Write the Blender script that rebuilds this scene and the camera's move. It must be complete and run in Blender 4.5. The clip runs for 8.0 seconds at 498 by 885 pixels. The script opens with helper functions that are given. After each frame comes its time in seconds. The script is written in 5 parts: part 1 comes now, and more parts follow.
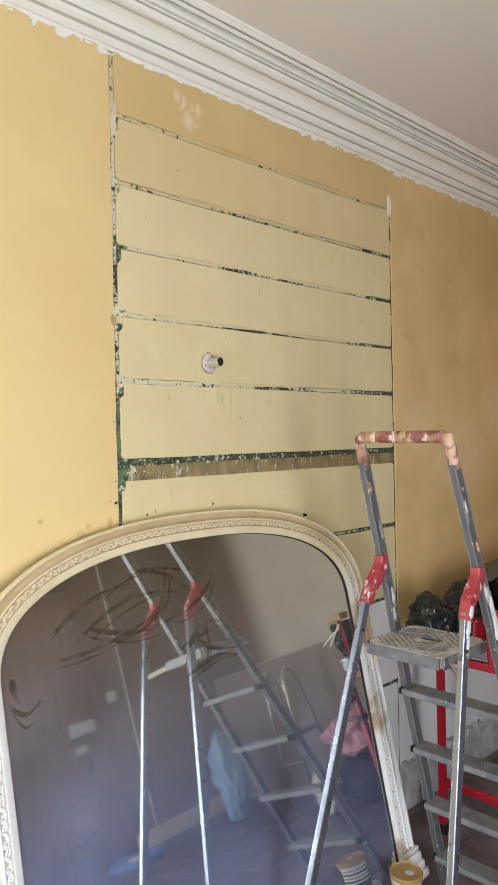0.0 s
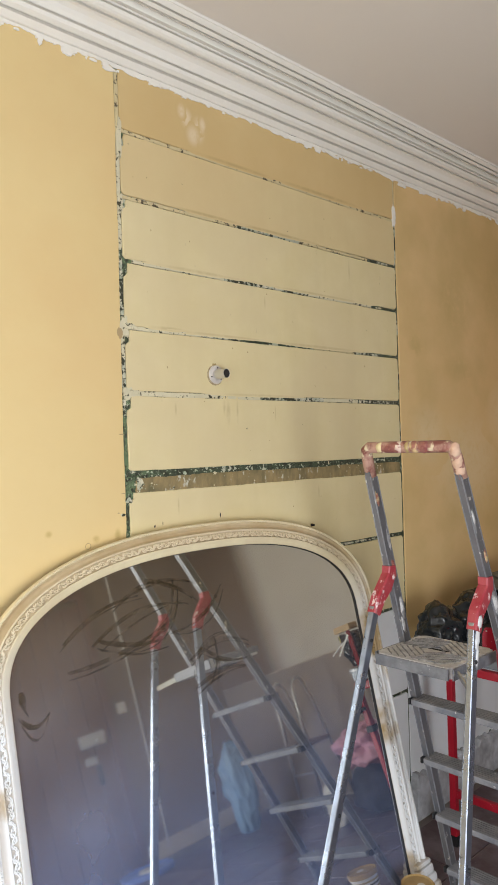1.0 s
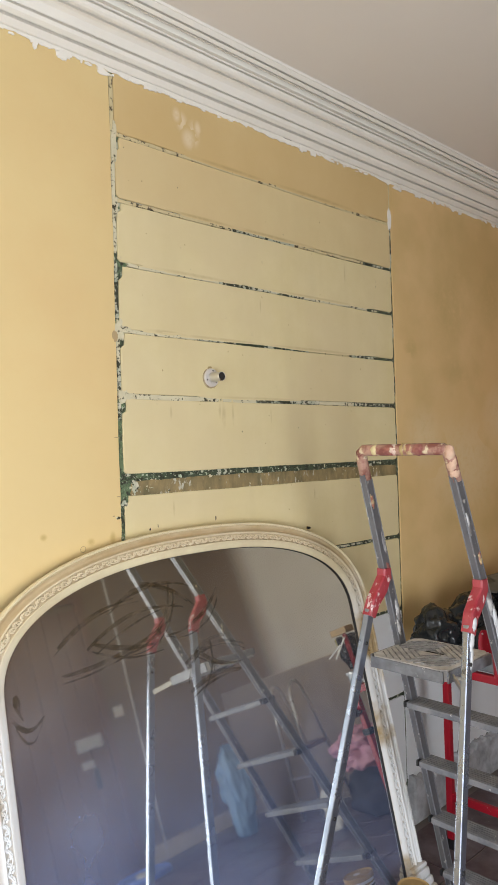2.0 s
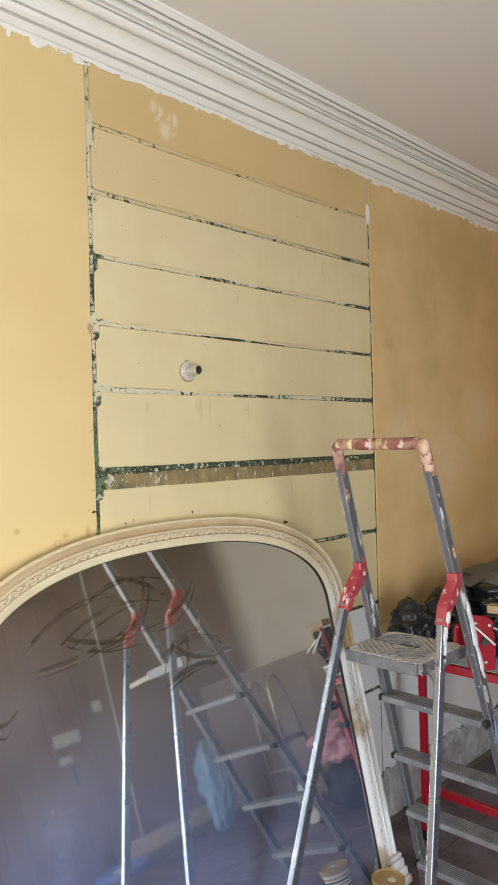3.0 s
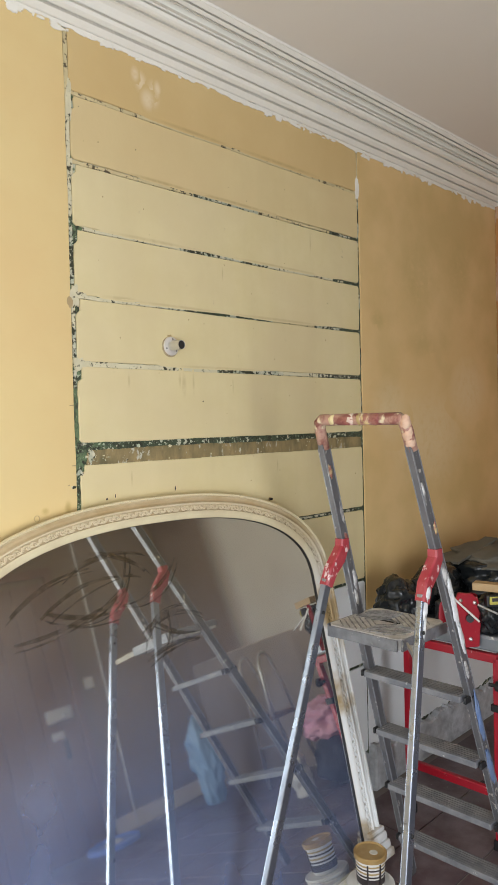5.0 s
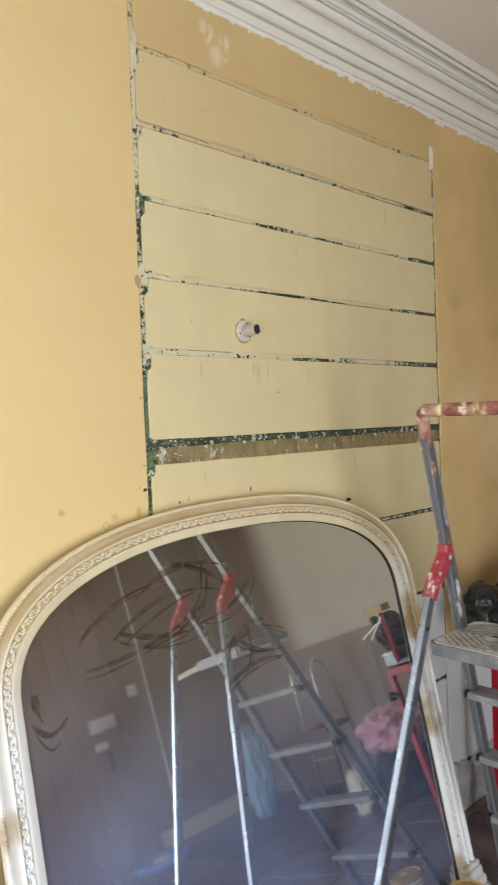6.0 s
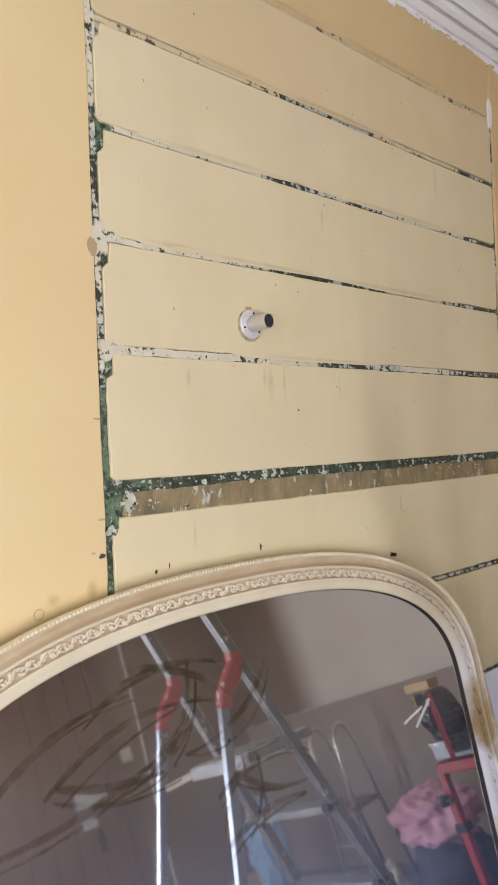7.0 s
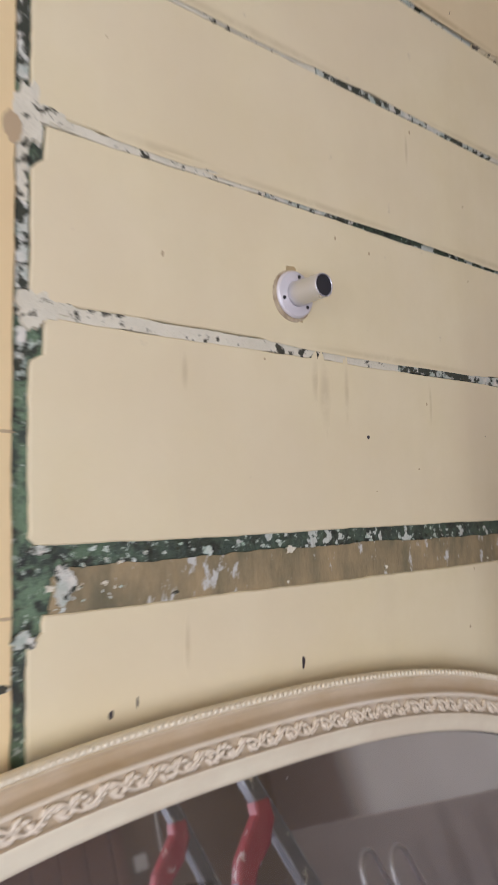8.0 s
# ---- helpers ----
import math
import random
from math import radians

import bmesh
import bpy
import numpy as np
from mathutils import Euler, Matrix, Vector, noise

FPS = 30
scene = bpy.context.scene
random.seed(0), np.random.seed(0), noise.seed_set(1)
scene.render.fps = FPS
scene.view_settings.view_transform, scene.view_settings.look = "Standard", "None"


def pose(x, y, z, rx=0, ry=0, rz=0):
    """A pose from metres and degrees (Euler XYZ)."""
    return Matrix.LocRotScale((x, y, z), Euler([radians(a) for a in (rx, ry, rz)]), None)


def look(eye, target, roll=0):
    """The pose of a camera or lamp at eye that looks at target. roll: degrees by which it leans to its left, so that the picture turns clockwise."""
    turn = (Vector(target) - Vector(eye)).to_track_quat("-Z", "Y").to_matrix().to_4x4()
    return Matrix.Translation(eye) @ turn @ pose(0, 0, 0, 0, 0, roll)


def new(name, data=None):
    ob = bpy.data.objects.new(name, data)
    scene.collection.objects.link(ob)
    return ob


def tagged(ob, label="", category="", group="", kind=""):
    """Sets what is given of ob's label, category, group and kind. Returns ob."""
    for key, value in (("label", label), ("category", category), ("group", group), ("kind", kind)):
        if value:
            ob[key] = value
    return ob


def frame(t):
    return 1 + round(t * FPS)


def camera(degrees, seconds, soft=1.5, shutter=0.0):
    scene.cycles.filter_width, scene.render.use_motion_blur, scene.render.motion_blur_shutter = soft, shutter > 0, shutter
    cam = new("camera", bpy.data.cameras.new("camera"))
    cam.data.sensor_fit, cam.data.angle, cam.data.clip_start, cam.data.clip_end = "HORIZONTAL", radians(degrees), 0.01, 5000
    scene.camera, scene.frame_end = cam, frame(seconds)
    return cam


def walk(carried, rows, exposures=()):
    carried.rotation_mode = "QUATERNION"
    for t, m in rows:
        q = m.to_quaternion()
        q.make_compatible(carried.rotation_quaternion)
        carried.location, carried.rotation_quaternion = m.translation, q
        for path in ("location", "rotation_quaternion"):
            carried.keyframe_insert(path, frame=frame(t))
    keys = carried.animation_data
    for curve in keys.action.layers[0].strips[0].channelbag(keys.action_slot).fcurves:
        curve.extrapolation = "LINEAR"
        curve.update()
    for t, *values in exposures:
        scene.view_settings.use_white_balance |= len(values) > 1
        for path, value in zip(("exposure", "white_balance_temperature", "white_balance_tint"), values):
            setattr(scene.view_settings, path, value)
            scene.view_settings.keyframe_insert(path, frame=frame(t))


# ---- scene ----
cam = camera(38.4, 8.0, shutter=0.4)
PATH = [
    (0, (-1.346, -1.987, 1.815), (0.048, -0.553, 1.801), -1.2),
    (0.5, (-1.339, -1.984, 1.824), (0.055, -0.55, 1.818), -1.5),
    (1, (-1.346, -1.997, 1.823), (0.031, -0.547, 1.834), -1.7),
    (1.5, (-1.343, -2.005, 1.824), (0.031, -0.552, 1.844), -1.8),
    (3, (-1.324, -2.014, 1.818), (0.094, -0.603, 1.822), -1.6),
    (3.5, (-1.315, -2.021, 1.821), (0.128, -0.636, 1.816), -1.6),
    (4, (-1.318, -2.021, 1.814), (0.138, -0.649, 1.803), -1.4),
    (5.3, (-1.257, -2.042, 1.784), (0.145, -0.617, 1.726), -1.6),
    (5.5, (-1.252, -1.981, 1.767), (0.139, -0.546, 1.712), -1.8),
    (6, (-1.231, -1.706, 1.795), (0.148, -0.258, 1.737), -2.2),
    (6.5, (-1.021, -1.448, 1.777), (0.342, 0.014, 1.739), -2.4),
    (7, (-0.751, -1.215, 1.815), (0.605, 0.255, 1.818), -2.4),
    (7.5, (-0.588, -0.941, 1.815), (0.766, 0.53, 1.886), -2.2),
    (8, (-0.299, -0.743, 1.799), (0.956, 0.807, 1.958), -1.0),
]
EXPOSURES = [(0.0, 0.11, 6900, 14), (0.5, 0.14, 6900, 14), (1.0, 0.06, 6900, 14), (1.5, 0.04, 6900, 14), (3.0, 0.12, 6900, 13), (4.0, 0.16, 6900, 12), (5.5, 0.03, 6850, 12), (6.0, 0.03, 6900, 12), (6.5, 0.08, 6850, 13), (7.0, 0.12, 6350, 24), (7.5, 0.05, 6200, 25), (8.0, -0.05, 6000, 28)]
walk(cam, [(t, look(eye, target, roll)) for t, eye, target, roll in PATH], EXPOSURES)


# ---- world, sun, windows' light ----
world = bpy.data.worlds.new("world")
scene.world = world
world.use_nodes = True
wn = world.node_tree.nodes
sky = wn.new("ShaderNodeTexSky")
sky.sky_type = "NISHITA"
sky.sun_disc = False
sky.sun_elevation, sky.sun_rotation = radians(48), radians(200)
wn["Background"].inputs["Strength"].default_value = 0.12
world.node_tree.links.new(sky.outputs["Color"], wn["Background"].inputs["Color"])

sun = new("sun", bpy.data.lights.new("sun", "SUN"))
sun.data.energy, sun.data.angle, sun.data.color = 2.0, radians(0.6), (1.0, 0.95, 0.88)
sun.matrix_world = look((6, 4, 9), (0, 0, 0))


def window_light(eye, target, w, h, watts, colour):
    ob = new("window_light", bpy.data.lights.new("window_light", "AREA"))
    ob.data.shape, ob.data.size, ob.data.size_y = "RECTANGLE", w, h
    ob.data.energy, ob.data.color = watts, colour
    ob.matrix_world = look(eye, target)
    return ob


window_light((-2.66, -1.75, 1.55), (2, -1.75, 1.45), 1.15, 2.1, 50, (0.78, 0.89, 1.0))
window_light((-1.2, -3.66, 1.08), (-1.2, 0, 1.2), 0.85, 2.0, 98, (0.80, 0.90, 1.0))


# ---- materials ----
def mat(name, colour, rough=0.6, metal=0.0, other=None, scale=6.0, mix=0.5, bump=0.15, bscale=60.0, fine=None, fscale=90.0,
        fine_at=0.62, contrast=0.25, coat=0.0, stretch=(1, 1, 1), per_object=0.0, streak=None, soft_stain=None, patchy=0.0):
    """A procedural surface: broad variation towards other, fine specks, and relief."""
    m = bpy.data.materials.new(name)
    m.use_nodes = True
    nt = m.node_tree
    n, l = nt.nodes, nt.links
    b = n["Principled BSDF"]
    b.inputs["Roughness"].default_value, b.inputs["Metallic"].default_value = rough, metal
    b.inputs["Coat Weight"].default_value = coat
    geo = n.new("ShaderNodeNewGeometry")
    mp = n.new("ShaderNodeMapping")
    mp.inputs["Scale"].default_value = stretch
    l.new(geo.outputs["Position"], mp.inputs["Vector"])

    def noise_mask(s, at, w, detail=6):
        t = n.new("ShaderNodeTexNoise")
        t.inputs["Scale"].default_value, t.inputs["Detail"].default_value, t.inputs["Roughness"].default_value = s, detail, 0.62
        l.new(mp.outputs["Vector"], t.inputs["Vector"])
        r = n.new("ShaderNodeMapRange")
        r.inputs["From Min"].default_value, r.inputs["From Max"].default_value = at - w, at + w
        l.new(t.outputs["Fac"], r.inputs["Value"])
        return r.outputs["Result"], t.outputs["Fac"]

    def blend(f, a, c, amount=1.0):
        x = n.new("ShaderNodeMix")
        x.data_type = "RGBA"
        if amount < 1:
            k = n.new("ShaderNodeMath")
            k.operation = "MULTIPLY"
            k.inputs[1].default_value = amount
            l.new(f, k.inputs[0])
            f = k.outputs[0]
        l.new(f, x.inputs["Factor"])
        for sock, v in ((x.inputs["A"], a), (x.inputs["B"], c)):
            if isinstance(v, tuple):
                sock.default_value = (*v, 1)
            else:
                l.new(v, sock)
        return x.outputs["Result"]

    col = colour
    f, raw = noise_mask(scale, 0.5, contrast)
    col = blend(f, col, other if other else tuple(c * 0.8 for c in colour), mix)
    if fine:
        f2, raw2 = noise_mask(fscale, fine_at, 0.03, 6)
        if patchy:
            # flecks gather in clusters
            wide = n.new("ShaderNodeTexNoise")
            wide.inputs["Scale"].default_value, wide.inputs["Detail"].default_value = 8.5, 3
            l.new(geo.outputs["Position"], wide.inputs["Vector"])
            ma = n.new("ShaderNodeMath")
            ma.operation = "MULTIPLY_ADD"
            ma.inputs[1].default_value = patchy
            l.new(wide.outputs["Fac"], ma.inputs[0])
            l.new(raw2, ma.inputs[2])
            sub = n.new("ShaderNodeMath")
            sub.operation = "SUBTRACT"
            sub.inputs[1].default_value = patchy * 0.5
            l.new(ma.outputs[0], sub.inputs[0])
            l.new(sub.outputs[0], f2.node.inputs["Value"])
        col = blend(f2, col, fine)
    for tint, scl, ss, at, w, amt in ((streak, (5.5, 5.5, 0.55), 1.3, 0.62, 0.14, 0.22), (soft_stain, (1, 1, 1), 2.1, 0.56, 0.09, 0.55)):
        if tint:
            m2 = n.new("ShaderNodeMapping")
            m2.inputs["Scale"].default_value = scl
            m2.inputs["Location"].default_value = (3.1, 1.7, 0.4)
            l.new(geo.outputs["Position"], m2.inputs["Vector"])
            t2 = n.new("ShaderNodeTexNoise")
            t2.inputs["Scale"].default_value, t2.inputs["Detail"].default_value = ss, 5
            l.new(m2.outputs["Vector"], t2.inputs["Vector"])
            r2 = n.new("ShaderNodeMapRange")
            r2.inputs["From Min"].default_value, r2.inputs["From Max"].default_value = at - w, at + w
            l.new(t2.outputs["Fac"], r2.inputs["Value"])
            col = blend(r2.outputs["Result"], col, tint, amt)
    if per_object:
        oi = n.new("ShaderNodeObjectInfo")
        hs = n.new("ShaderNodeHueSaturation")
        mr = n.new("ShaderNodeMapRange")
        mr.inputs["To Min"].default_value, mr.inputs["To Max"].default_value = 1 - per_object, 1 + per_object
        l.new(oi.outputs["Random"], mr.inputs["Value"])
        l.new(mr.outputs["Result"], hs.inputs["Value"])
        l.new(col, hs.inputs["Color"])
        col = hs.outputs["Color"]
    l.new(col, b.inputs["Base Color"])
    bt = n.new("ShaderNodeTexNoise")
    bt.inputs["Scale"].default_value, bt.inputs["Detail"].default_value = bscale, 8
    l.new(mp.outputs["Vector"], bt.inputs["Vector"])
    bp = n.new("ShaderNodeBump")
    bp.inputs["Strength"].default_value, bp.inputs["Distance"].default_value = bump, 0.004
    l.new(bt.outputs["Fac"], bp.inputs["Height"])
    l.new(bp.outputs["Normal"], b.inputs["Normal"])
    rr = n.new("ShaderNodeMapRange")
    rr.inputs["To Min"].default_value, rr.inputs["To Max"].default_value = max(0.03, rough - 0.1), min(1, rough + 0.12)
    l.new(raw, rr.inputs["Value"])
    l.new(rr.outputs["Result"], b.inputs["Roughness"])
    return m


YELLOW = mat("yellow_distemper", (0.73, 0.555, 0.27), 0.75, other=(0.70, 0.52, 0.245), scale=3.2, mix=0.8, bump=0.10, bscale=45, soft_stain=(0.70, 0.49, 0.23))
OCHRE = mat("ochre_distemper", (0.76, 0.54, 0.265), 0.75, other=(0.69, 0.465, 0.20), scale=1.7, mix=0.9, bump=0.06, bscale=40, soft_stain=(0.54, 0.38, 0.145))
ORANGE = mat("orange_plaster", (0.46, 0.22, 0.075), 0.8, other=(0.52, 0.28, 0.11), scale=3, mix=0.8, bump=0.1)
FLAKED = mat("flaked_filler", (0.70, 0.64, 0.45), 0.85, other=(0.55, 0.49, 0.33), scale=18, mix=0.8, bump=0.6, bscale=140, fine=(0.05, 0.045, 0.024), fscale=60, fine_at=0.60, patchy=0.6)
FLAKED_MORE = mat("much_flaked_filler", (0.64, 0.59, 0.45), 0.85, other=(0.33, 0.38, 0.28), scale=26, mix=0.9, contrast=0.1, bump=0.7, bscale=140, fine=(0.04, 0.042, 0.022), fscale=56, fine_at=0.505, patchy=0.6)
CREAM_FILL = mat("cream_stopping", (0.66, 0.55, 0.31), 0.8, other=(0.50, 0.41, 0.24), scale=16, mix=0.8, bump=0.6, bscale=120, fine=(0.085, 0.065, 0.035), fscale=52, fine_at=0.60, patchy=0.7)
CREAM = mat("cream_panel_paint", (0.735, 0.625, 0.365), 0.6, other=(0.68, 0.565, 0.30), scale=5.5, mix=0.8, contrast=0.18, bump=0.10, bscale=55, fine=(0.58, 0.48, 0.29), fscale=24, fine_at=0.70, streak=(0.55, 0.44, 0.25), soft_stain=(0.67, 0.55, 0.325))
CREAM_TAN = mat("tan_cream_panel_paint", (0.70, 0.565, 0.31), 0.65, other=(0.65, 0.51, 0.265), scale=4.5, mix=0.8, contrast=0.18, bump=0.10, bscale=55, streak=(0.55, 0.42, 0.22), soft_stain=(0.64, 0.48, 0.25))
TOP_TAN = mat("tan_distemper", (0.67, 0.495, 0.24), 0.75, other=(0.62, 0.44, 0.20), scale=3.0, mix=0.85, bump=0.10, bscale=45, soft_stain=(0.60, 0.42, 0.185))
MINT = mat("mint_paint", (0.38, 0.46, 0.32), 0.7, other=(0.62, 0.62, 0.50), scale=30, mix=0.9, contrast=0.08, bump=0.4, fine=(0.04, 0.06, 0.03), fscale=80, fine_at=0.58)
PALE = mat("pale_panel_paint", (0.85, 0.88, 0.90), 0.6, other=(0.80, 0.81, 0.80), scale=5, mix=0.7, bump=0.08)
WHITE = mat("white_plaster", (0.86, 0.83, 0.76), 0.6, other=(0.79, 0.75, 0.67), scale=5, mix=0.6, bump=0.08, bscale=70)
FILLER = mat("white_filler", (0.66, 0.62, 0.53), 0.85, other=(0.48, 0.45, 0.38), scale=14, mix=0.8, bump=0.5, bscale=120)
CEILING = mat("ceiling_paint", (0.76, 0.71, 0.65), 0.85, other=(0.72, 0.66, 0.60), scale=1.2, mix=0.7, bump=0.05)
BAND = mat("bare_board", (0.36, 0.26, 0.12), 0.65, other=(0.12, 0.105, 0.05), scale=17, mix=0.9, contrast=0.16, bump=0.5, bscale=110, fine=(0.52, 0.50, 0.40), fscale=70, fine_at=0.645, stretch=(1, 1, 0.45), patchy=0.4)
MORTAR = mat("grey_mortar", (0.60, 0.61, 0.63), 0.9, other=(0.28, 0.275, 0.28), scale=9, mix=0.9, contrast=0.15, bump=0.9, bscale=45)
TILE = mat("dusty_terracotta", (0.095, 0.055, 0.058), 0.40, other=(0.19, 0.155, 0.165), scale=6, mix=0.8, contrast=0.14, bump=0.2, fine=(0.5, 0.47, 0.44), fscale=70, fine_at=0.71, per_object=0.18)
GROUT = mat("grey_grout", (0.28, 0.25, 0.23), 0.9)
FRAME_SIDE = mat("stained_white_gesso", (0.80, 0.77, 0.68), 0.55, other=(0.36, 0.25, 0.12), scale=7, mix=0.9, contrast=0.10, bump=0.25, bscale=90)
ALU = mat("worn_aluminium", (0.36, 0.40, 0.48), 0.28, metal=0.85, other=(0.20, 0.22, 0.27), scale=12, mix=0.8, bump=0.1, fine=(0.06, 0.06, 0.065), fscale=30, fine_at=0.69)
ALU_DULL = mat("dusty_aluminium", (0.115, 0.118, 0.132), 0.42, metal=0.45, other=(0.20, 0.19, 0.19), scale=16, mix=0.8, bump=0.15, fine=(0.60, 0.57, 0.52), fscale=30, fine_at=0.645, patchy=0.45)
# darker copy of LIP with the platform edge's shade in its colour
LIP_DIM = mat("dimmed_scuffed_aluminium", (0.23, 0.235, 0.25), 0.5, metal=0.4, other=(0.14, 0.14, 0.15), scale=16, mix=0.9, contrast=0.12, bump=0.15, fine=(0.60, 0.58, 0.54), fscale=34, fine_at=0.65)
RIB = mat("grimy_rib", (0.17, 0.16, 0.16), 0.6, metal=0.3, other=(0.42, 0.41, 0.40), scale=30, mix=0.9, contrast=0.1, bump=0.2)
LIP = mat("scuffed_aluminium", (0.34, 0.35, 0.38), 0.4, metal=0.55, other=(0.20, 0.20, 0.215), scale=16, mix=0.9, contrast=0.12, bump=0.15, fine=(0.64, 0.62, 0.58), fscale=34, fine_at=0.63)
TREAD = mat("dusty_grey_tread", (0.15, 0.155, 0.175), 0.6, metal=0.2, other=(0.27, 0.265, 0.27), scale=14, mix=0.9, contrast=0.15, bump=0.2, fine=(0.55, 0.53, 0.50), fscale=48, fine_at=0.68)
SPLASH = mat("plaster_smeared_metal", (0.62, 0.61, 0.60), 0.6, other=(0.20, 0.19, 0.19), scale=26, mix=0.9, contrast=0.08, bump=0.4, stretch=(1, 0.5, 1))
RED_PLASTIC = mat("red_plastic", (0.33, 0.012, 0.025), 0.45, other=(0.44, 0.10, 0.11), scale=24, mix=0.8, bump=0.25, fine=(0.70, 0.56, 0.55), fscale=44, fine_at=0.575, stretch=(1, 1, 0.55), patchy=0.6)
PINK_GRIP = mat("smeared_red_grip", (0.22, 0.07, 0.055), 0.55, other=(0.46, 0.27, 0.20), scale=20, mix=0.95, contrast=0.07, bump=0.35, fine=(0.66, 0.56, 0.38), fscale=22, fine_at=0.60)
PINKISH_SMEAR = mat("pink_smear", (0.60, 0.36, 0.32), 0.7, other=(0.70, 0.60, 0.48), scale=40, mix=0.9, contrast=0.1, bump=0.3)
PEACH_SMEAR = mat("peach_smear", (0.66, 0.47, 0.33), 0.7, other=(0.50, 0.28, 0.20), scale=22, mix=0.9, contrast=0.12, bump=0.3)
PLASTER = mat("dried_white_plaster", (0.74, 0.75, 0.76), 0.8, other=(0.60, 0.60, 0.60), scale=30, mix=0.8, bump=0.5, bscale=120)
DECK = mat("plastered_deck", (0.66, 0.64, 0.62), 0.65, other=(0.40, 0.38, 0.37), scale=22, mix=0.9, contrast=0.14, bump=0.4)
DULL_RED = mat("dirty_red_grip", (0.22, 0.055, 0.05), 0.6, other=(0.36, 0.16, 0.12), scale=40, mix=0.9, contrast=0.1, bump=0.3)
GRIP_CREAM = mat("cream_smear", (0.60, 0.46, 0.24), 0.7, other=(0.30, 0.10, 0.08), scale=45, mix=0.9, contrast=0.07, bump=0.4)
BLUE_PAINT = mat("blue_paint_splash", (0.09, 0.16, 0.34), 0.6, other=(0.22, 0.28, 0.40), scale=30, mix=0.8, bump=0.2)
RED_STEEL = mat("red_enamel", (0.42, 0.01, 0.025), 0.35, other=(0.30, 0.02, 0.03), scale=8, bump=0.05, fine=(0.55, 0.35, 0.33), fscale=60, fine_at=0.70)
GREY_STEEL = mat("grey_sheet_steel", (0.25, 0.27, 0.30), 0.4, metal=0.6, scale=8, bump=0.05)
BLACK = mat("black_rubber", (0.015, 0.015, 0.016), 0.5, bump=0.1)
BLACK_BAG = mat("black_polythene", (0.012, 0.014, 0.016), 0.22, other=(0.03, 0.035, 0.035), scale=10, bump=0.3, bscale=25)
TARP = mat("dusty_tarpaulin", (0.10, 0.095, 0.08), 0.7, other=(0.19, 0.18, 0.15), scale=7, mix=0.8, bump=0.4, bscale=22)
PINE = mat("pine_offcut", (0.55, 0.38, 0.20), 0.6, other=(0.42, 0.26, 0.12), scale=8, stretch=(3, 14, 14), bump=0.15)
LABEL = mat("yellow_label", (0.62, 0.55, 0.10), 0.5, bump=0.02)
NYLON = mat("white_nylon", (0.78, 0.77, 0.74), 0.4, bump=0.03)
STEEL = mat("brushed_steel", (0.70, 0.69, 0.67), 0.30, metal=0.85, other=(0.60, 0.59, 0.57), bump=0.03)
STEEL_WHITE = mat("painted_flange", (0.68, 0.63, 0.57), 0.4, metal=0.2, bump=0.05)
# the bluish white puts the window's reflection into the metal's colour
SATIN = mat("sheen_whitened_aluminium", (0.74, 0.79, 0.86), 0.32, metal=0.3, bump=0.02)
DARK = mat("dark_hollow", (0.02, 0.017, 0.015), 0.8)
LID = mat("ochre_lid", (0.33, 0.19, 0.055), 0.5, other=(0.46, 0.32, 0.14), scale=18, mix=0.8, bump=0.1)
TUB = mat("white_tub", (0.72, 0.70, 0.66), 0.4, other=(0.6, 0.57, 0.52), scale=9, bump=0.03)
PRINT = mat("dark_print", (0.04, 0.03, 0.03), 0.5)
TAN_SHADE_LINE = mat("brown_shade_and_line", (0.26, 0.18, 0.09), 0.8, other=(0.50, 0.40, 0.24), scale=60, mix=0.9, contrast=0.1, bump=0.4)
PRINT_TAN = mat("tan_print", (0.42, 0.30, 0.13), 0.5)
BROWN_WALL = mat("brown_wall_paint", (0.20, 0.135, 0.080), 0.7, other=(0.27, 0.19, 0.115), scale=2.5, mix=0.8, bump=0.08)
BEIGE_WALL = mat("beige_wall_paint", (0.74, 0.67, 0.56), 0.75, other=(0.66, 0.57, 0.45), scale=2.0, mix=0.8, bump=0.08)
DADO = mat("brown_dado_paint", (0.31, 0.25, 0.215), 0.7, other=(0.39, 0.32, 0.275), scale=2.5, mix=0.8, bump=0.08)
DOORWOOD = mat("brown_door_wood", (0.16, 0.08, 0.05), 0.5, other=(0.24, 0.135, 0.085), scale=4, stretch=(10, 10, 0.6), mix=0.8, bump=0.12)
BLUE_BAG = mat("blue_polythene", (0.24, 0.46, 0.78), 0.3, other=(0.44, 0.64, 0.88), scale=12, bump=0.4, bscale=25)
BLUE_LID = mat("blue_plastic", (0.20, 0.32, 0.86), 0.35, bump=0.03)
PINK = mat("pink_cotton", (0.66, 0.33, 0.46), 0.9, other=(0.78, 0.52, 0.62), scale=12, bump=0.3)
NAVY = mat("dark_blue_cloth", (0.05, 0.055, 0.08), 0.9, other=(0.09, 0.09, 0.11), scale=9, bump=0.3)
SHUTTER = mat("white_window_paint", (0.78, 0.76, 0.72), 0.5, bump=0.04)


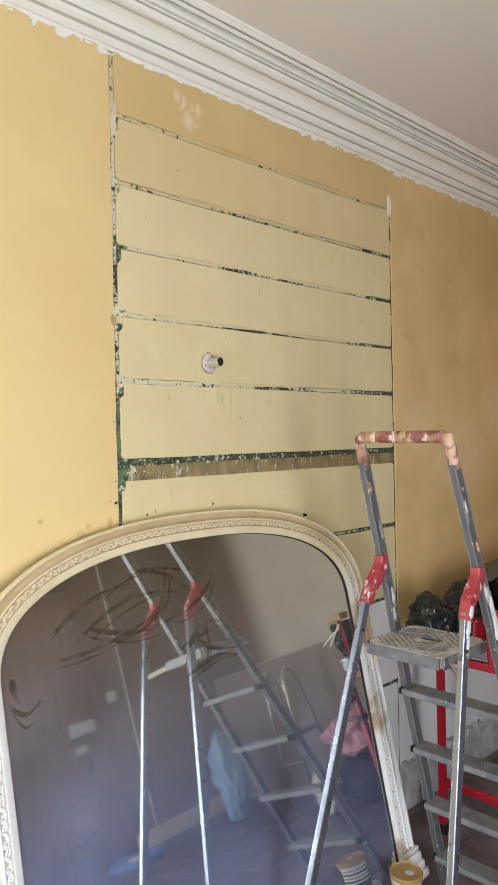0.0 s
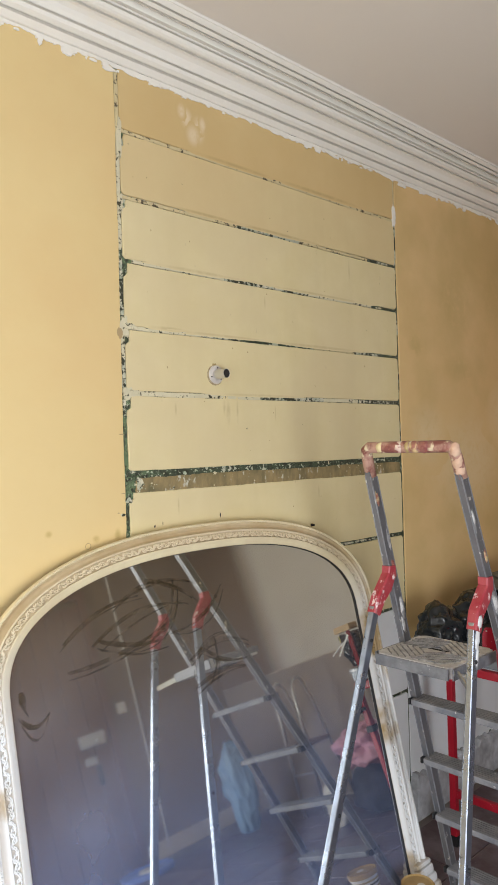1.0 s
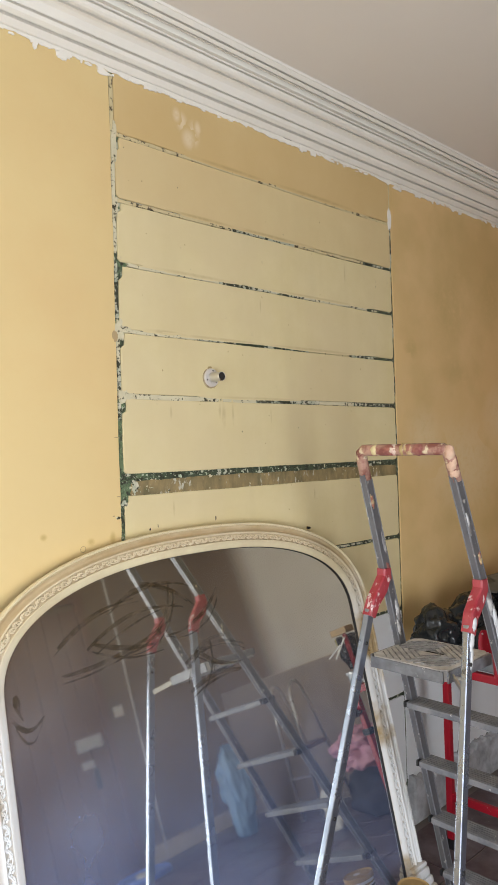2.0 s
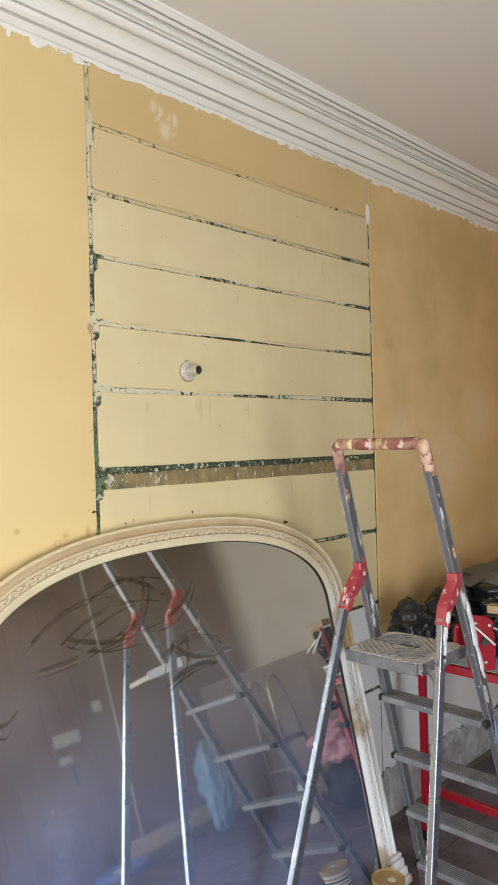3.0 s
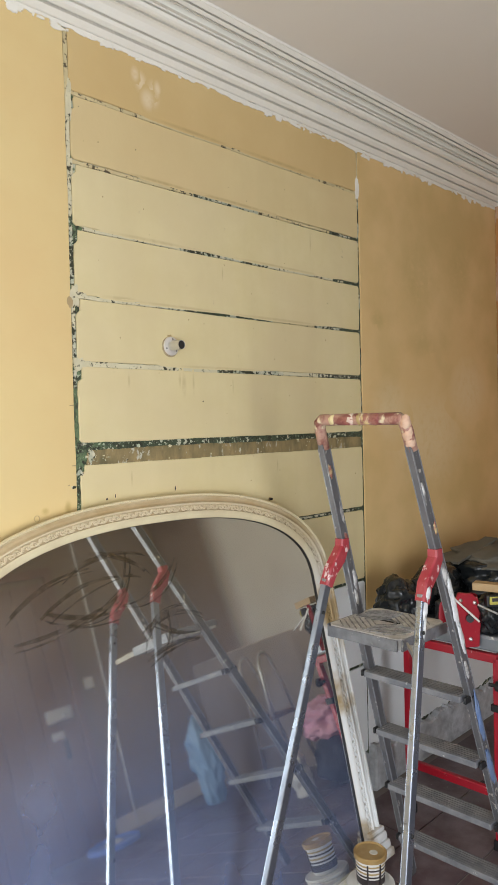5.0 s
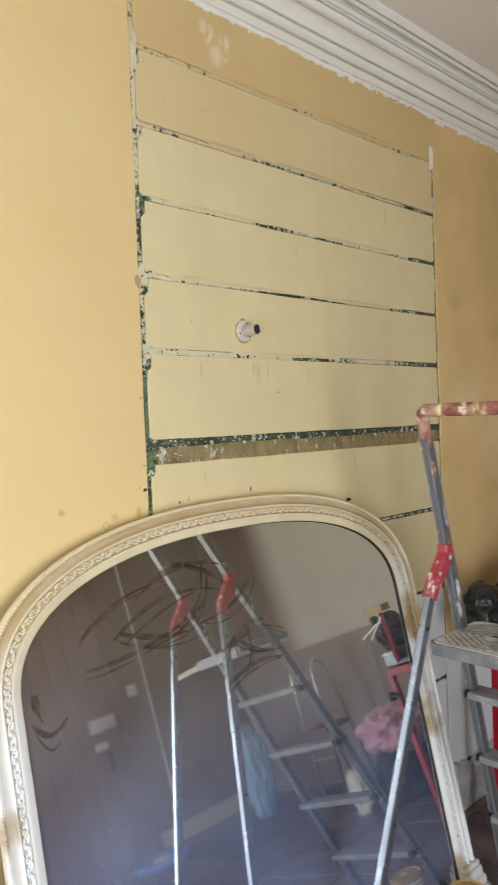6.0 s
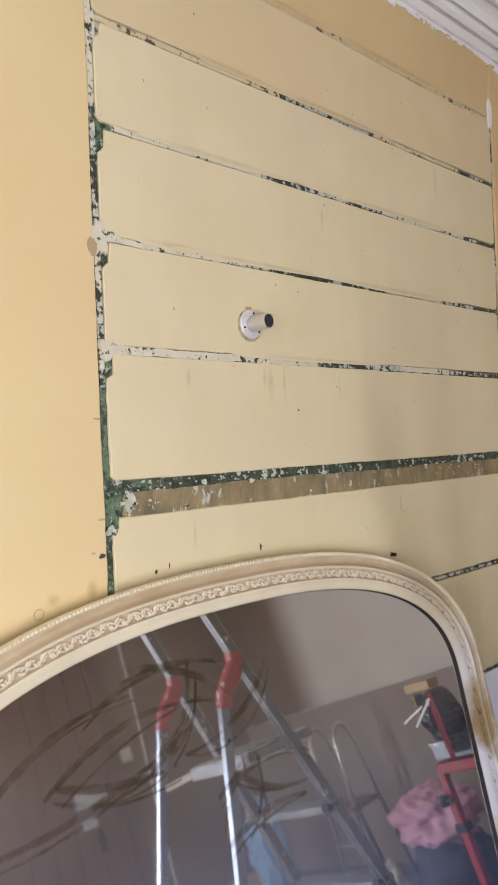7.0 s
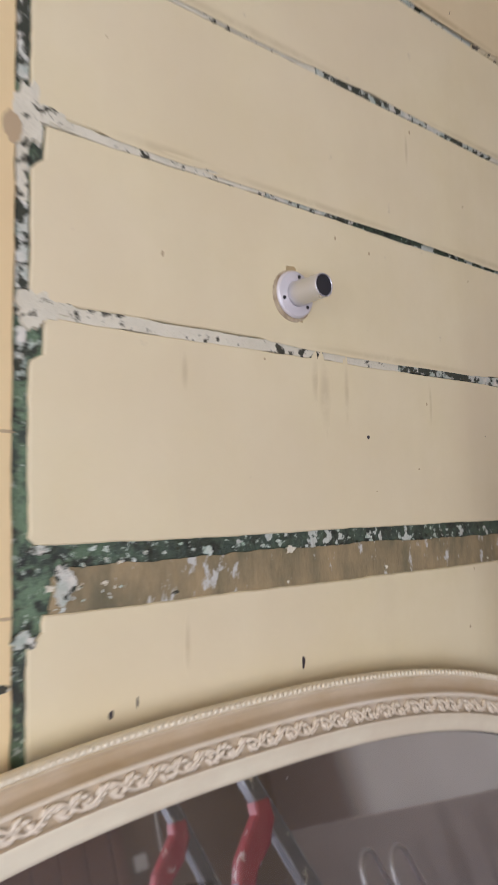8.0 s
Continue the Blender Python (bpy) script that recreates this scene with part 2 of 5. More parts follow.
def mirror_material():
    """A silvered glass under a film of plaster dust, thicker in clouds; a blue window-light haze is painted in,
    stronger low and left.
    """
    m = bpy.data.materials.new("dusty_mirror_painted_haze")
    m.use_nodes = True
    nt = m.node_tree
    n, l = nt.nodes, nt.links
    out = n["Material Output"]
    n.remove(n["Principled BSDF"])
    gl = n.new("ShaderNodeBsdfGlossy")
    gl.inputs["Color"].default_value = (0.68, 0.67, 0.60, 1)
    gl.inputs["Roughness"].default_value = 0.035
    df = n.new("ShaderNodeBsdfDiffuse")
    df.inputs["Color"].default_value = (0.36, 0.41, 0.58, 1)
    mx = n.new("ShaderNodeMixShader")
    geo = n.new("ShaderNodeNewGeometry")
    t = n.new("ShaderNodeTexNoise")
    t.inputs["Scale"].default_value, t.inputs["Detail"].default_value = 2.5, 7
    l.new(geo.outputs["Position"], t.inputs["Vector"])
    sp = n.new("ShaderNodeTexNoise")
    sp.inputs["Scale"].default_value, sp.inputs["Detail"].default_value = 140, 2
    l.new(geo.outputs["Position"], sp.inputs["Vector"])
    r1 = n.new("ShaderNodeMapRange")
    r1.inputs["From Min"].default_value, r1.inputs["From Max"].default_value = 0.35, 0.7
    r1.inputs["To Min"].default_value, r1.inputs["To Max"].default_value = 0.035, 0.12
    l.new(t.outputs["Fac"], r1.inputs["Value"])
    r2 = n.new("ShaderNodeMapRange")
    r2.inputs["From Min"].default_value, r2.inputs["From Max"].default_value = 0.755, 0.78
    r2.inputs["To Max"].default_value = 0.5
    l.new(sp.outputs["Fac"], r2.inputs["Value"])
    ad = n.new("ShaderNodeMath")
    ad.operation = "ADD"
    ad.use_clamp = True
    l.new(r1.outputs["Result"], ad.inputs[0])
    l.new(r2.outputs["Result"], ad.inputs[1])
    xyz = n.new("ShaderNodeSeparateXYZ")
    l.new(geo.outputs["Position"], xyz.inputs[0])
    # haze of window light painted into the film, growing towards the sill
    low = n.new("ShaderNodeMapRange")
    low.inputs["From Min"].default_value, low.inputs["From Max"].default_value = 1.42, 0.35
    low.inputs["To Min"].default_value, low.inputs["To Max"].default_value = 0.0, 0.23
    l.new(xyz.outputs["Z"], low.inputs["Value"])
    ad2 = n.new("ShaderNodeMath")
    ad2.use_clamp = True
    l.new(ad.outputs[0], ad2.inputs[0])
    # the painted haze is stronger at the left, where more light falls
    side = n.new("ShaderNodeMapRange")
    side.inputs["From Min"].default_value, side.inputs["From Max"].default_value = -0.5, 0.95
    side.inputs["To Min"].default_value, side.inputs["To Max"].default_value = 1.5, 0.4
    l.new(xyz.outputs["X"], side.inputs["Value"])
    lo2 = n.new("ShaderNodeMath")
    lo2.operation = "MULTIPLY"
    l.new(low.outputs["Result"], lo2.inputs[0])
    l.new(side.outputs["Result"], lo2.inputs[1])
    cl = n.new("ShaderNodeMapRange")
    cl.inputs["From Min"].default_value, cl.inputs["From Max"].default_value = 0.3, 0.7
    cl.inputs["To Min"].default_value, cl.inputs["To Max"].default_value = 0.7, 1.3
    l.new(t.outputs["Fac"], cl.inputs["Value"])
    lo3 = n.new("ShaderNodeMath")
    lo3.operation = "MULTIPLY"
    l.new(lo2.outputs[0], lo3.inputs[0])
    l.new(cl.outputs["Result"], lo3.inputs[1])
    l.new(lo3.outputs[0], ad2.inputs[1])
    # the film turns blue lower down: window light put into its colour
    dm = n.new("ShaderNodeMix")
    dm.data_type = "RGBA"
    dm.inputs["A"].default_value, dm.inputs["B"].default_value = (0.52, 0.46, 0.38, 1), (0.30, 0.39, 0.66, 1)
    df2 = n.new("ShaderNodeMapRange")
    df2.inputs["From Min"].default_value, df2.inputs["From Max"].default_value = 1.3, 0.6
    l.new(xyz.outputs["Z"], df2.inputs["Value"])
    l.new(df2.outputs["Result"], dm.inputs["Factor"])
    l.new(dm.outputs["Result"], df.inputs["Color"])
    l.new(ad2.outputs[0], mx.inputs["Fac"])
    l.new(gl.outputs[0], mx.inputs[1])
    l.new(df.outputs[0], mx.inputs[2])
    l.new(mx.outputs[0], out.inputs["Surface"])
    return m


def smear_material():
    m = bpy.data.materials.new("greasy_finger_smear")
    m.use_nodes = True
    nt = m.node_tree
    n, l = nt.nodes, nt.links
    n.remove(n["Principled BSDF"])
    tr = n.new("ShaderNodeBsdfTransparent")
    df = n.new("ShaderNodeBsdfDiffuse")
    df.inputs["Color"].default_value = (0.075, 0.048, 0.022, 1)
    mx = n.new("ShaderNodeMixShader")
    t = n.new("ShaderNodeTexNoise")
    t.inputs["Scale"].default_value, t.inputs["Detail"].default_value = 26, 4
    geo = n.new("ShaderNodeNewGeometry")
    l.new(geo.outputs["Position"], t.inputs["Vector"])
    r = n.new("ShaderNodeMapRange")
    r.inputs["From Min"].default_value, r.inputs["From Max"].default_value = 0.35, 0.65
    r.inputs["To Min"].default_value, r.inputs["To Max"].default_value = 0.0, 0.44
    l.new(t.outputs["Fac"], r.inputs["Value"])
    l.new(r.outputs["Result"], mx.inputs["Fac"])
    l.new(tr.outputs[0], mx.inputs[1])
    l.new(df.outputs[0], mx.inputs[2])
    l.new(mx.outputs[0], n["Material Output"].inputs["Surface"])
    return m


def frame_material(name, colour, second):
    """Cream gesso, chalkier and brown-stained towards the foot."""
    m = mat(name, colour, 0.5, other=second, scale=9, mix=0.8, contrast=0.15, bump=0.15, bscale=90)
    nt = m.node_tree
    n, l = nt.nodes, nt.links
    b = n["Principled BSDF"]
    old = b.inputs["Base Color"].links[0].from_socket
    geo = n.new("ShaderNodeNewGeometry")
    xyz = n.new("ShaderNodeSeparateXYZ")
    l.new(geo.outputs["Position"], xyz.inputs[0])
    zr = n.new("ShaderNodeMapRange")
    zr.inputs["From Min"].default_value, zr.inputs["From Max"].default_value = 1.32, 1.05
    l.new(xyz.outputs["Z"], zr.inputs["Value"])
    st = n.new("ShaderNodeTexNoise")
    st.inputs["Scale"].default_value, st.inputs["Detail"].default_value = 5.0, 5
    l.new(geo.outputs["Position"], st.inputs["Vector"])
    sr = n.new("ShaderNodeMapRange")
    sr.inputs["From Min"].default_value, sr.inputs["From Max"].default_value = 0.52, 0.66
    l.new(st.outputs["Fac"], sr.inputs["Value"])
    chalk = n.new("ShaderNodeMix")
    chalk.data_type = "RGBA"
    chalk.inputs["A"].default_value, chalk.inputs["B"].default_value = (0.80, 0.81, 0.81, 1), (0.40, 0.28, 0.13, 1)
    l.new(sr.outputs["Result"], chalk.inputs["Factor"])
    mix = n.new("ShaderNodeMix")
    mix.data_type = "RGBA"
    l.new(zr.outputs["Result"], mix.inputs["Factor"])
    l.new(old, mix.inputs["A"])
    l.new(chalk.outputs["Result"], mix.inputs["B"])
    # the carving's hollows are mixed towards brown
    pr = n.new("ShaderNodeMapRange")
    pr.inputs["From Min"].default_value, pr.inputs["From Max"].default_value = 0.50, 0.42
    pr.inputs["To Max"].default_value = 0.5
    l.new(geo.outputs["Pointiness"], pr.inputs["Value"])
    recess_mix = n.new("ShaderNodeMix")
    recess_mix.data_type = "RGBA"
    recess_mix.inputs["B"].default_value = (0.36, 0.24, 0.12, 1)
    l.new(pr.outputs["Result"], recess_mix.inputs["Factor"])
    l.new(mix.outputs["Result"], recess_mix.inputs["A"])
    l.new(recess_mix.outputs["Result"], b.inputs["Base Color"])
    return m


def old_paint_material():
    """Dark green paint in the open joints, with pale filler left in it in torn stretches, more of it higher up."""
    m = mat("old_green_paint_joint", (0.026, 0.026, 0.014), 0.6, other=(0.055, 0.075, 0.045), scale=40, mix=0.8, contrast=0.08, bump=0.9, bscale=150)
    nt = m.node_tree
    n, l = nt.nodes, nt.links
    b = n["Principled BSDF"]
    old = b.inputs["Base Color"].links[0].from_socket
    geo = n.new("ShaderNodeNewGeometry")
    xyz = n.new("ShaderNodeSeparateXYZ")
    l.new(geo.outputs["Position"], xyz.inputs[0])
    fine, broad = n.new("ShaderNodeTexNoise"), n.new("ShaderNodeTexNoise")
    for t, sc, de in ((fine, 48, 5), (broad, 3.2, 3)):
        t.inputs["Scale"].default_value, t.inputs["Detail"].default_value = sc, de
        l.new(geo.outputs["Position"], t.inputs["Vector"])
    zr = n.new("ShaderNodeMapRange")
    zr.inputs["From Min"].default_value, zr.inputs["From Max"].default_value = 1.6, 2.9
    zr.inputs["To Min"].default_value, zr.inputs["To Max"].default_value = -0.13, -0.01
    l.new(xyz.outputs["Z"], zr.inputs["Value"])
    k = n.new("ShaderNodeMath")
    k.operation = "MULTIPLY_ADD"
    k.inputs[1].default_value = 0.9
    l.new(broad.outputs["Fac"], k.inputs[0])
    l.new(zr.outputs["Result"], k.inputs[2])
    a = n.new("ShaderNodeMath")
    a.operation = "ADD"
    l.new(fine.outputs["Fac"], a.inputs[0])
    l.new(k.outputs[0], a.inputs[1])
    r = n.new("ShaderNodeMapRange")
    r.inputs["From Min"].default_value, r.inputs["From Max"].default_value = 0.985, 1.01
    l.new(a.outputs[0], r.inputs["Value"])
    pale = n.new("ShaderNodeMix")
    pale.data_type = "RGBA"
    pale.inputs["A"].default_value, pale.inputs["B"].default_value = (0.40, 0.46, 0.35, 1), (0.60, 0.57, 0.44, 1)
    l.new(broad.outputs["Fac"], pale.inputs["Factor"])
    mix = n.new("ShaderNodeMix")
    mix.data_type = "RGBA"
    l.new(r.outputs["Result"], mix.inputs["Factor"])
    xr = n.new("ShaderNodeMapRange")
    xr.inputs["From Min"].default_value, xr.inputs["From Max"].default_value = 0.16, 0.02
    xr.inputs["To Max"].default_value = 0.95
    xr.inputs["To Min"].default_value = 0.22
    tuft = n.new("ShaderNodeTexNoise")
    tuft.inputs["Scale"].default_value, tuft.inputs["Detail"].default_value, tuft.inputs["Roughness"].default_value = 55, 8, 0.7
    l.new(geo.outputs["Position"], tuft.inputs["Vector"])
    tr = n.new("ShaderNodeMapRange")
    tr.inputs["From Min"].default_value, tr.inputs["From Max"].default_value = 0.45, 0.56
    l.new(tuft.outputs["Fac"], tr.inputs["Value"])
    spot = n.new("ShaderNodeTexNoise")
    spot.inputs["Scale"].default_value, spot.inputs["Detail"].default_value, spot.inputs["Roughness"].default_value = 95, 6, 0.7
    l.new(geo.outputs["Position"], spot.inputs["Vector"])
    sp = n.new("ShaderNodeMapRange")
    sp.inputs["From Min"].default_value, sp.inputs["From Max"].default_value = 0.595, 0.635
    l.new(spot.outputs["Fac"], sp.inputs["Value"])
    l.new(xyz.outputs["X"], xr.inputs["Value"])
    gm = n.new("ShaderNodeMath")
    gm.operation = "MULTIPLY"
    l.new(xr.outputs["Result"], gm.inputs[0])
    l.new(tr.outputs["Result"], gm.inputs[1])
    green = n.new("ShaderNodeMix")
    green.data_type = "RGBA"
    green.inputs["B"].default_value = (0.135, 0.20, 0.10, 1)
    l.new(gm.outputs[0], green.inputs["Factor"])
    l.new(old, green.inputs["A"])
    mint = n.new("ShaderNodeMix")
    mint.data_type = "RGBA"
    mint.inputs["B"].default_value = (0.44, 0.49, 0.36, 1)
    l.new(sp.outputs["Result"], mint.inputs["Factor"])
    l.new(green.outputs["Result"], mint.inputs["A"])
    old = mint.outputs["Result"]
    l.new(old, mix.inputs["A"])
    l.new(pale.outputs["Result"], mix.inputs["B"])
    l.new(mix.outputs["Result"], b.inputs["Base Color"])
    return m


def shadow_edge_material():
    """Beige wall paint that passes into brown over a hand's breadth or two; this soft shadow edge is painted in."""
    m = mat("beige_paint_shadow_edge", (0.72, 0.68, 0.62), 0.75, other=(0.62, 0.56, 0.49), scale=2, mix=0.8, bump=0.08)
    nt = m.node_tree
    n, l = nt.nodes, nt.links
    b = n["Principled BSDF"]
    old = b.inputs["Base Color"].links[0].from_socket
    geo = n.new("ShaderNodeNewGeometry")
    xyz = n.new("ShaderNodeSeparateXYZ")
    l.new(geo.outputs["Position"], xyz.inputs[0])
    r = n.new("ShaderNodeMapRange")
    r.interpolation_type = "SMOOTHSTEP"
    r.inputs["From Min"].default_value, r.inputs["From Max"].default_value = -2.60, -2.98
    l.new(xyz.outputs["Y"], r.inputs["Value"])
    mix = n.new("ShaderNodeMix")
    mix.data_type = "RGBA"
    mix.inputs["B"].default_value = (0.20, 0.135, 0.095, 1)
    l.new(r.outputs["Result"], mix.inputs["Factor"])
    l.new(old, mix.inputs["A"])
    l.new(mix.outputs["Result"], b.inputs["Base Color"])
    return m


SHADOW_EDGE = shadow_edge_material()
FRAME, OLD = frame_material("cream_gesso_worn", (0.77, 0.68, 0.45), (0.68, 0.57, 0.37)), old_paint_material()
FRAME_TAN = frame_material("worn_tan_gesso", (0.52, 0.39, 0.21), (0.68, 0.56, 0.37))
LEAF = frame_material("beige_gesso", (0.72, 0.61, 0.42), (0.62, 0.50, 0.32))
ORN = frame_material("dirty_cream_gesso", (0.67, 0.55, 0.35), (0.72, 0.62, 0.44))
MIRROR, SMEAR = mirror_material(), smear_material()


def stain_on(base, name, colour, amount):
    """The base paint with a wash of another colour that fades out towards the patch's own edge."""
    m = base.copy()
    m.name = name
    nt = m.node_tree
    n, l = nt.nodes, nt.links
    p = n["Principled BSDF"]
    under = p.inputs["Base Color"].links[0].from_socket
    tc = n.new("ShaderNodeTexCoord")
    mp = n.new("ShaderNodeMapping")
    mp.inputs["Location"].default_value, mp.inputs["Scale"].default_value = (-1, 0, -1), (2, 0, 2)
    l.new(tc.outputs["Generated"], mp.inputs["Vector"])
    ln = n.new("ShaderNodeVectorMath")
    ln.operation = "LENGTH"
    l.new(mp.outputs["Vector"], ln.inputs[0])
    r = n.new("ShaderNodeMapRange")
    r.interpolation_type = "SMOOTHSTEP"
    r.inputs["From Min"].default_value, r.inputs["From Max"].default_value = 0.92, 0.1
    r.inputs["To Max"].default_value = amount
    l.new(ln.outputs["Value"], r.inputs["Value"])
    geo = n.new("ShaderNodeNewGeometry")
    t = n.new("ShaderNodeTexNoise")
    t.inputs["Scale"].default_value, t.inputs["Detail"].default_value, t.inputs["Roughness"].default_value = 22, 7, 0.65
    l.new(geo.outputs["Position"], t.inputs["Vector"])
    tr = n.new("ShaderNodeMapRange")
    tr.inputs["From Min"].default_value, tr.inputs["From Max"].default_value = 0.24, 0.52
    l.new(t.outputs["Fac"], tr.inputs["Value"])
    k = n.new("ShaderNodeMath")
    k.operation = "MULTIPLY"
    l.new(r.outputs["Result"], k.inputs[0])
    l.new(tr.outputs["Result"], k.inputs[1])
    x = n.new("ShaderNodeMix")
    x.data_type = "RGBA"
    x.inputs["B"].default_value = (*colour, 1)
    l.new(k.outputs[0], x.inputs["Factor"])
    l.new(under, x.inputs["A"])
    l.new(x.outputs["Result"], p.inputs["Base Color"])
    return m


SOFT_TAN = stain_on(YELLOW, "soft_tan_stain", (0.50, 0.34, 0.12), 0.75)
DRIP = stain_on(CREAM, "brown_drip_wash", (0.40, 0.29, 0.14), 0.36)
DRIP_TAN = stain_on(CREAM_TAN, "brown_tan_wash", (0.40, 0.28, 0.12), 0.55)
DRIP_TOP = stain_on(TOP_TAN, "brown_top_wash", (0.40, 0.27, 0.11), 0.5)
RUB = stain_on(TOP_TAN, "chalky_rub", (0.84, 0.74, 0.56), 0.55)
OLIVE = stain_on(OCHRE, "olive_damp", (0.46, 0.34, 0.12), 0.34)
PALE_WASH = stain_on(OCHRE, "pale_wash", (0.80, 0.65, 0.41), 0.45)

# ---- building helpers ----
BASE = {}


def thing(name, at, label="", category="", group="", kind=""):
    ob = new(name)
    ob.empty_display_size = 0.05
    ob.location = at
    BASE[ob.name] = Vector(at)
    return tagged(ob, label, category, group, kind)


def part(name, bm, material, parent=None, label="", smooth=False):
    """Links a bmesh, built in world coordinates, as one mesh under a thing or a part."""
    base = BASE[parent.name] if parent else Vector((0, 0, 0))
    bm.transform(Matrix.Translation(-base))
    bmesh.ops.recalc_face_normals(bm, faces=bm.faces)
    me = bpy.data.meshes.new(name)
    bm.to_mesh(me)
    bm.free()
    me.materials.append(material)
    if smooth:
        for p in me.polygons:
            p.use_smooth = True
    ob = new(name, me)
    ob.parent = parent
    BASE[ob.name] = base
    return tagged(ob, label)


def box(bm, c, s, turn=None, bevel=0.0):
    m = Matrix.Translation(c) @ (turn.to_4x4() if turn else Matrix()) @ Matrix.Diagonal((*s, 1))
    r = bmesh.ops.create_cube(bm, size=1, matrix=m)
    if bevel:
        edges = list({e for v in r["verts"] for e in v.link_edges})
        bmesh.ops.bevel(bm, geom=edges, offset=bevel, segments=2, affect="EDGES", profile=0.6)
    return bm


def boxed(c, s, turn=None, bevel=0.0):
    return box(bmesh.new(), c, s, turn, bevel)


def beam(a, b, w, d, side=(0, 1, 0), bevel=0.003, bm=None):
    """A bar from a to b, w wide along side, d deep across it."""
    a, b = Vector(a), Vector(b)
    z = (b - a).normalized()
    x = Vector(side)
    x = (x - z * x.dot(z)).normalized()
    y = z.cross(x)
    turn = Matrix((x, y, z)).transposed()
    return box(bm or bmesh.new(), (a + b) / 2, (w, d, (b - a).length), turn, bevel)


def ring(points, radius, seg=10, closed=False, bm=None):
    """A round tube along points."""
    bm = bm or bmesh.new()
    pts = [Vector(p) for p in points]
    rows = []
    for i, p in enumerate(pts):
        a = pts[i - 1] if i or closed else p
        b = pts[(i + 1) % len(pts)] if i < len(pts) - 1 or closed else p
        d = (b - a).normalized()
        u = d.cross(Vector((0.31, 0.52, 0.79))).normalized()
        v = d.cross(u)
        r = radius[i] if isinstance(radius, (list, tuple)) else radius
        rows.append([bm.verts.new(p + (u * math.cos(k * 2 * math.pi / seg) + v * math.sin(k * 2 * math.pi / seg)) * r) for k in range(seg)])
    n = len(rows)
    for i in range(n if closed else n - 1):
        for k in range(seg):
            bm.faces.new((rows[i][k], rows[i][(k + 1) % seg], rows[(i + 1) % n][(k + 1) % seg], rows[(i + 1) % n][k]))
    if not closed:
        bm.faces.new(rows[0])
        bm.faces.new(rows[-1])
    return bm


def lathe(at, profile, seg=32, axis="z"):
    """A turned body: profile rows of radius and height."""
    bm = bmesh.new()
    rows = []
    for r, h in profile:
        row = []
        for k in range(seg):
            c, s = r * math.cos(2 * math.pi * k / seg), r * math.sin(2 * math.pi * k / seg)
            row.append(bm.verts.new(Vector(at) + (Vector((c, s, h)) if axis == "z" else Vector((c, -h, s)))))
        rows.append(row)
    for a, b in zip(rows, rows[1:]):
        for k in range(seg):
            bm.faces.new((a[k], a[(k + 1) % seg], b[(k + 1) % seg], b[k]))
    bm.faces.new(rows[0])
    bm.faces.new(rows[-1])
    return bm


def ragged(x0, x1, z0, z1, front, back, wob=0.003, step=0.022, seed=0, corner=0.012, soft=0.0, notch=None):
    """A plaster slab facing -y with hand-broken edges: the outline wanders by wob, given one by one as left, right, bottom, top if four.
    soft rounds the face's edge back; notch (width, height) cuts the upper corner by x0."""
    wl, wr, wb, wt = wob if isinstance(wob, tuple) else (wob,) * 4

    def j(a, b, w):
        return w * (noise.noise((a * 6, b * 6, seed * 3.7)) + 0.6 * noise.noise((a * 29, b * 29, seed * 5.1)) + 0.5 * noise.noise((a * 88, b * 88, seed * 2.3)))

    nx, nz = max(2, round((x1 - x0) / step)), max(2, round((z1 - z0) / step))
    out = []
    for i in range(nx):
        x = x0 + corner + (x1 - x0 - 2 * corner) * i / (nx - 1)
        out.append((x, z0 + j(x, z0, wb), 0, 1))
    for i in range(nz):
        z = z0 + corner + (z1 - z0 - 2 * corner) * i / (nz - 1)
        out.append((x1 + j(x1, z, wr), z, -1, 0))
    for i in range(nx):
        x = x1 - corner - (x1 - x0 - 2 * corner) * i / (nx - 1)
        if notch and x < x0 + notch[0]:
            continue
        out.append((x, z1 + j(x, z1, wt), 0, -1))
    for i in range(nz):
        z = z1 - corner - (z1 - z0 - 2 * corner) * i / (nz - 1)
        k = 0
        if notch:
            k = notch[0] * max(0.0, min(1.0, (z - (z1 - notch[1])) / 0.008))
        out.append((x0 + k + j(x0, z, wl), z, 1, 0))
    bm = bmesh.new()
    rows = [[bm.verts.new((x, back, z)) for x, z, u, v in out]]
    if soft:
        rows.append([bm.verts.new((x + u * soft * 0.25, front + soft * 0.7, z + v * soft * 0.25)) for x, z, u, v in out])
    rows.append([bm.verts.new((x + u * soft, front, z + v * soft)) for x, z, u, v in out])
    bm.faces.new(rows[-1])
    bm.faces.new(list(reversed(rows[0])))
    for a, b in zip(rows, rows[1:]):
        for i in range(len(a)):
            k = (i + 1) % len(a)
            bm.faces.new((a[i], a[k], b[k], b[i]))
    return bm


def crumple(at, size, amount, seed, sub=4, flat=None, freq=1.6, ridge=1.0):
    """A crumpled bag or heap of cloth."""
    bm = bmesh.new()
    bmesh.ops.create_icosphere(bm, subdivisions=sub, radius=1)
    for v in bm.verts:
        p = v.co.copy()
        q = p * freq + Vector((seed * 7.3, seed * 3.1, seed))
        d = noise.noise(q) + 0.5 * noise.noise(q * 2.3) + ridge * (0.45 - abs(noise.noise(q * 2.0))) + 0.35 * ridge * (0.4 - abs(noise.noise(q * 4.7)))
        p *= 1 + amount * d
        v.co = Vector((p.x * size[0], p.y * size[1], p.z * size[2]))
    if flat is not None:
        for v in bm.verts:
            v.co.z = max(v.co.z, -flat)
    bm.transform(Matrix.Translation(at))
    return bm


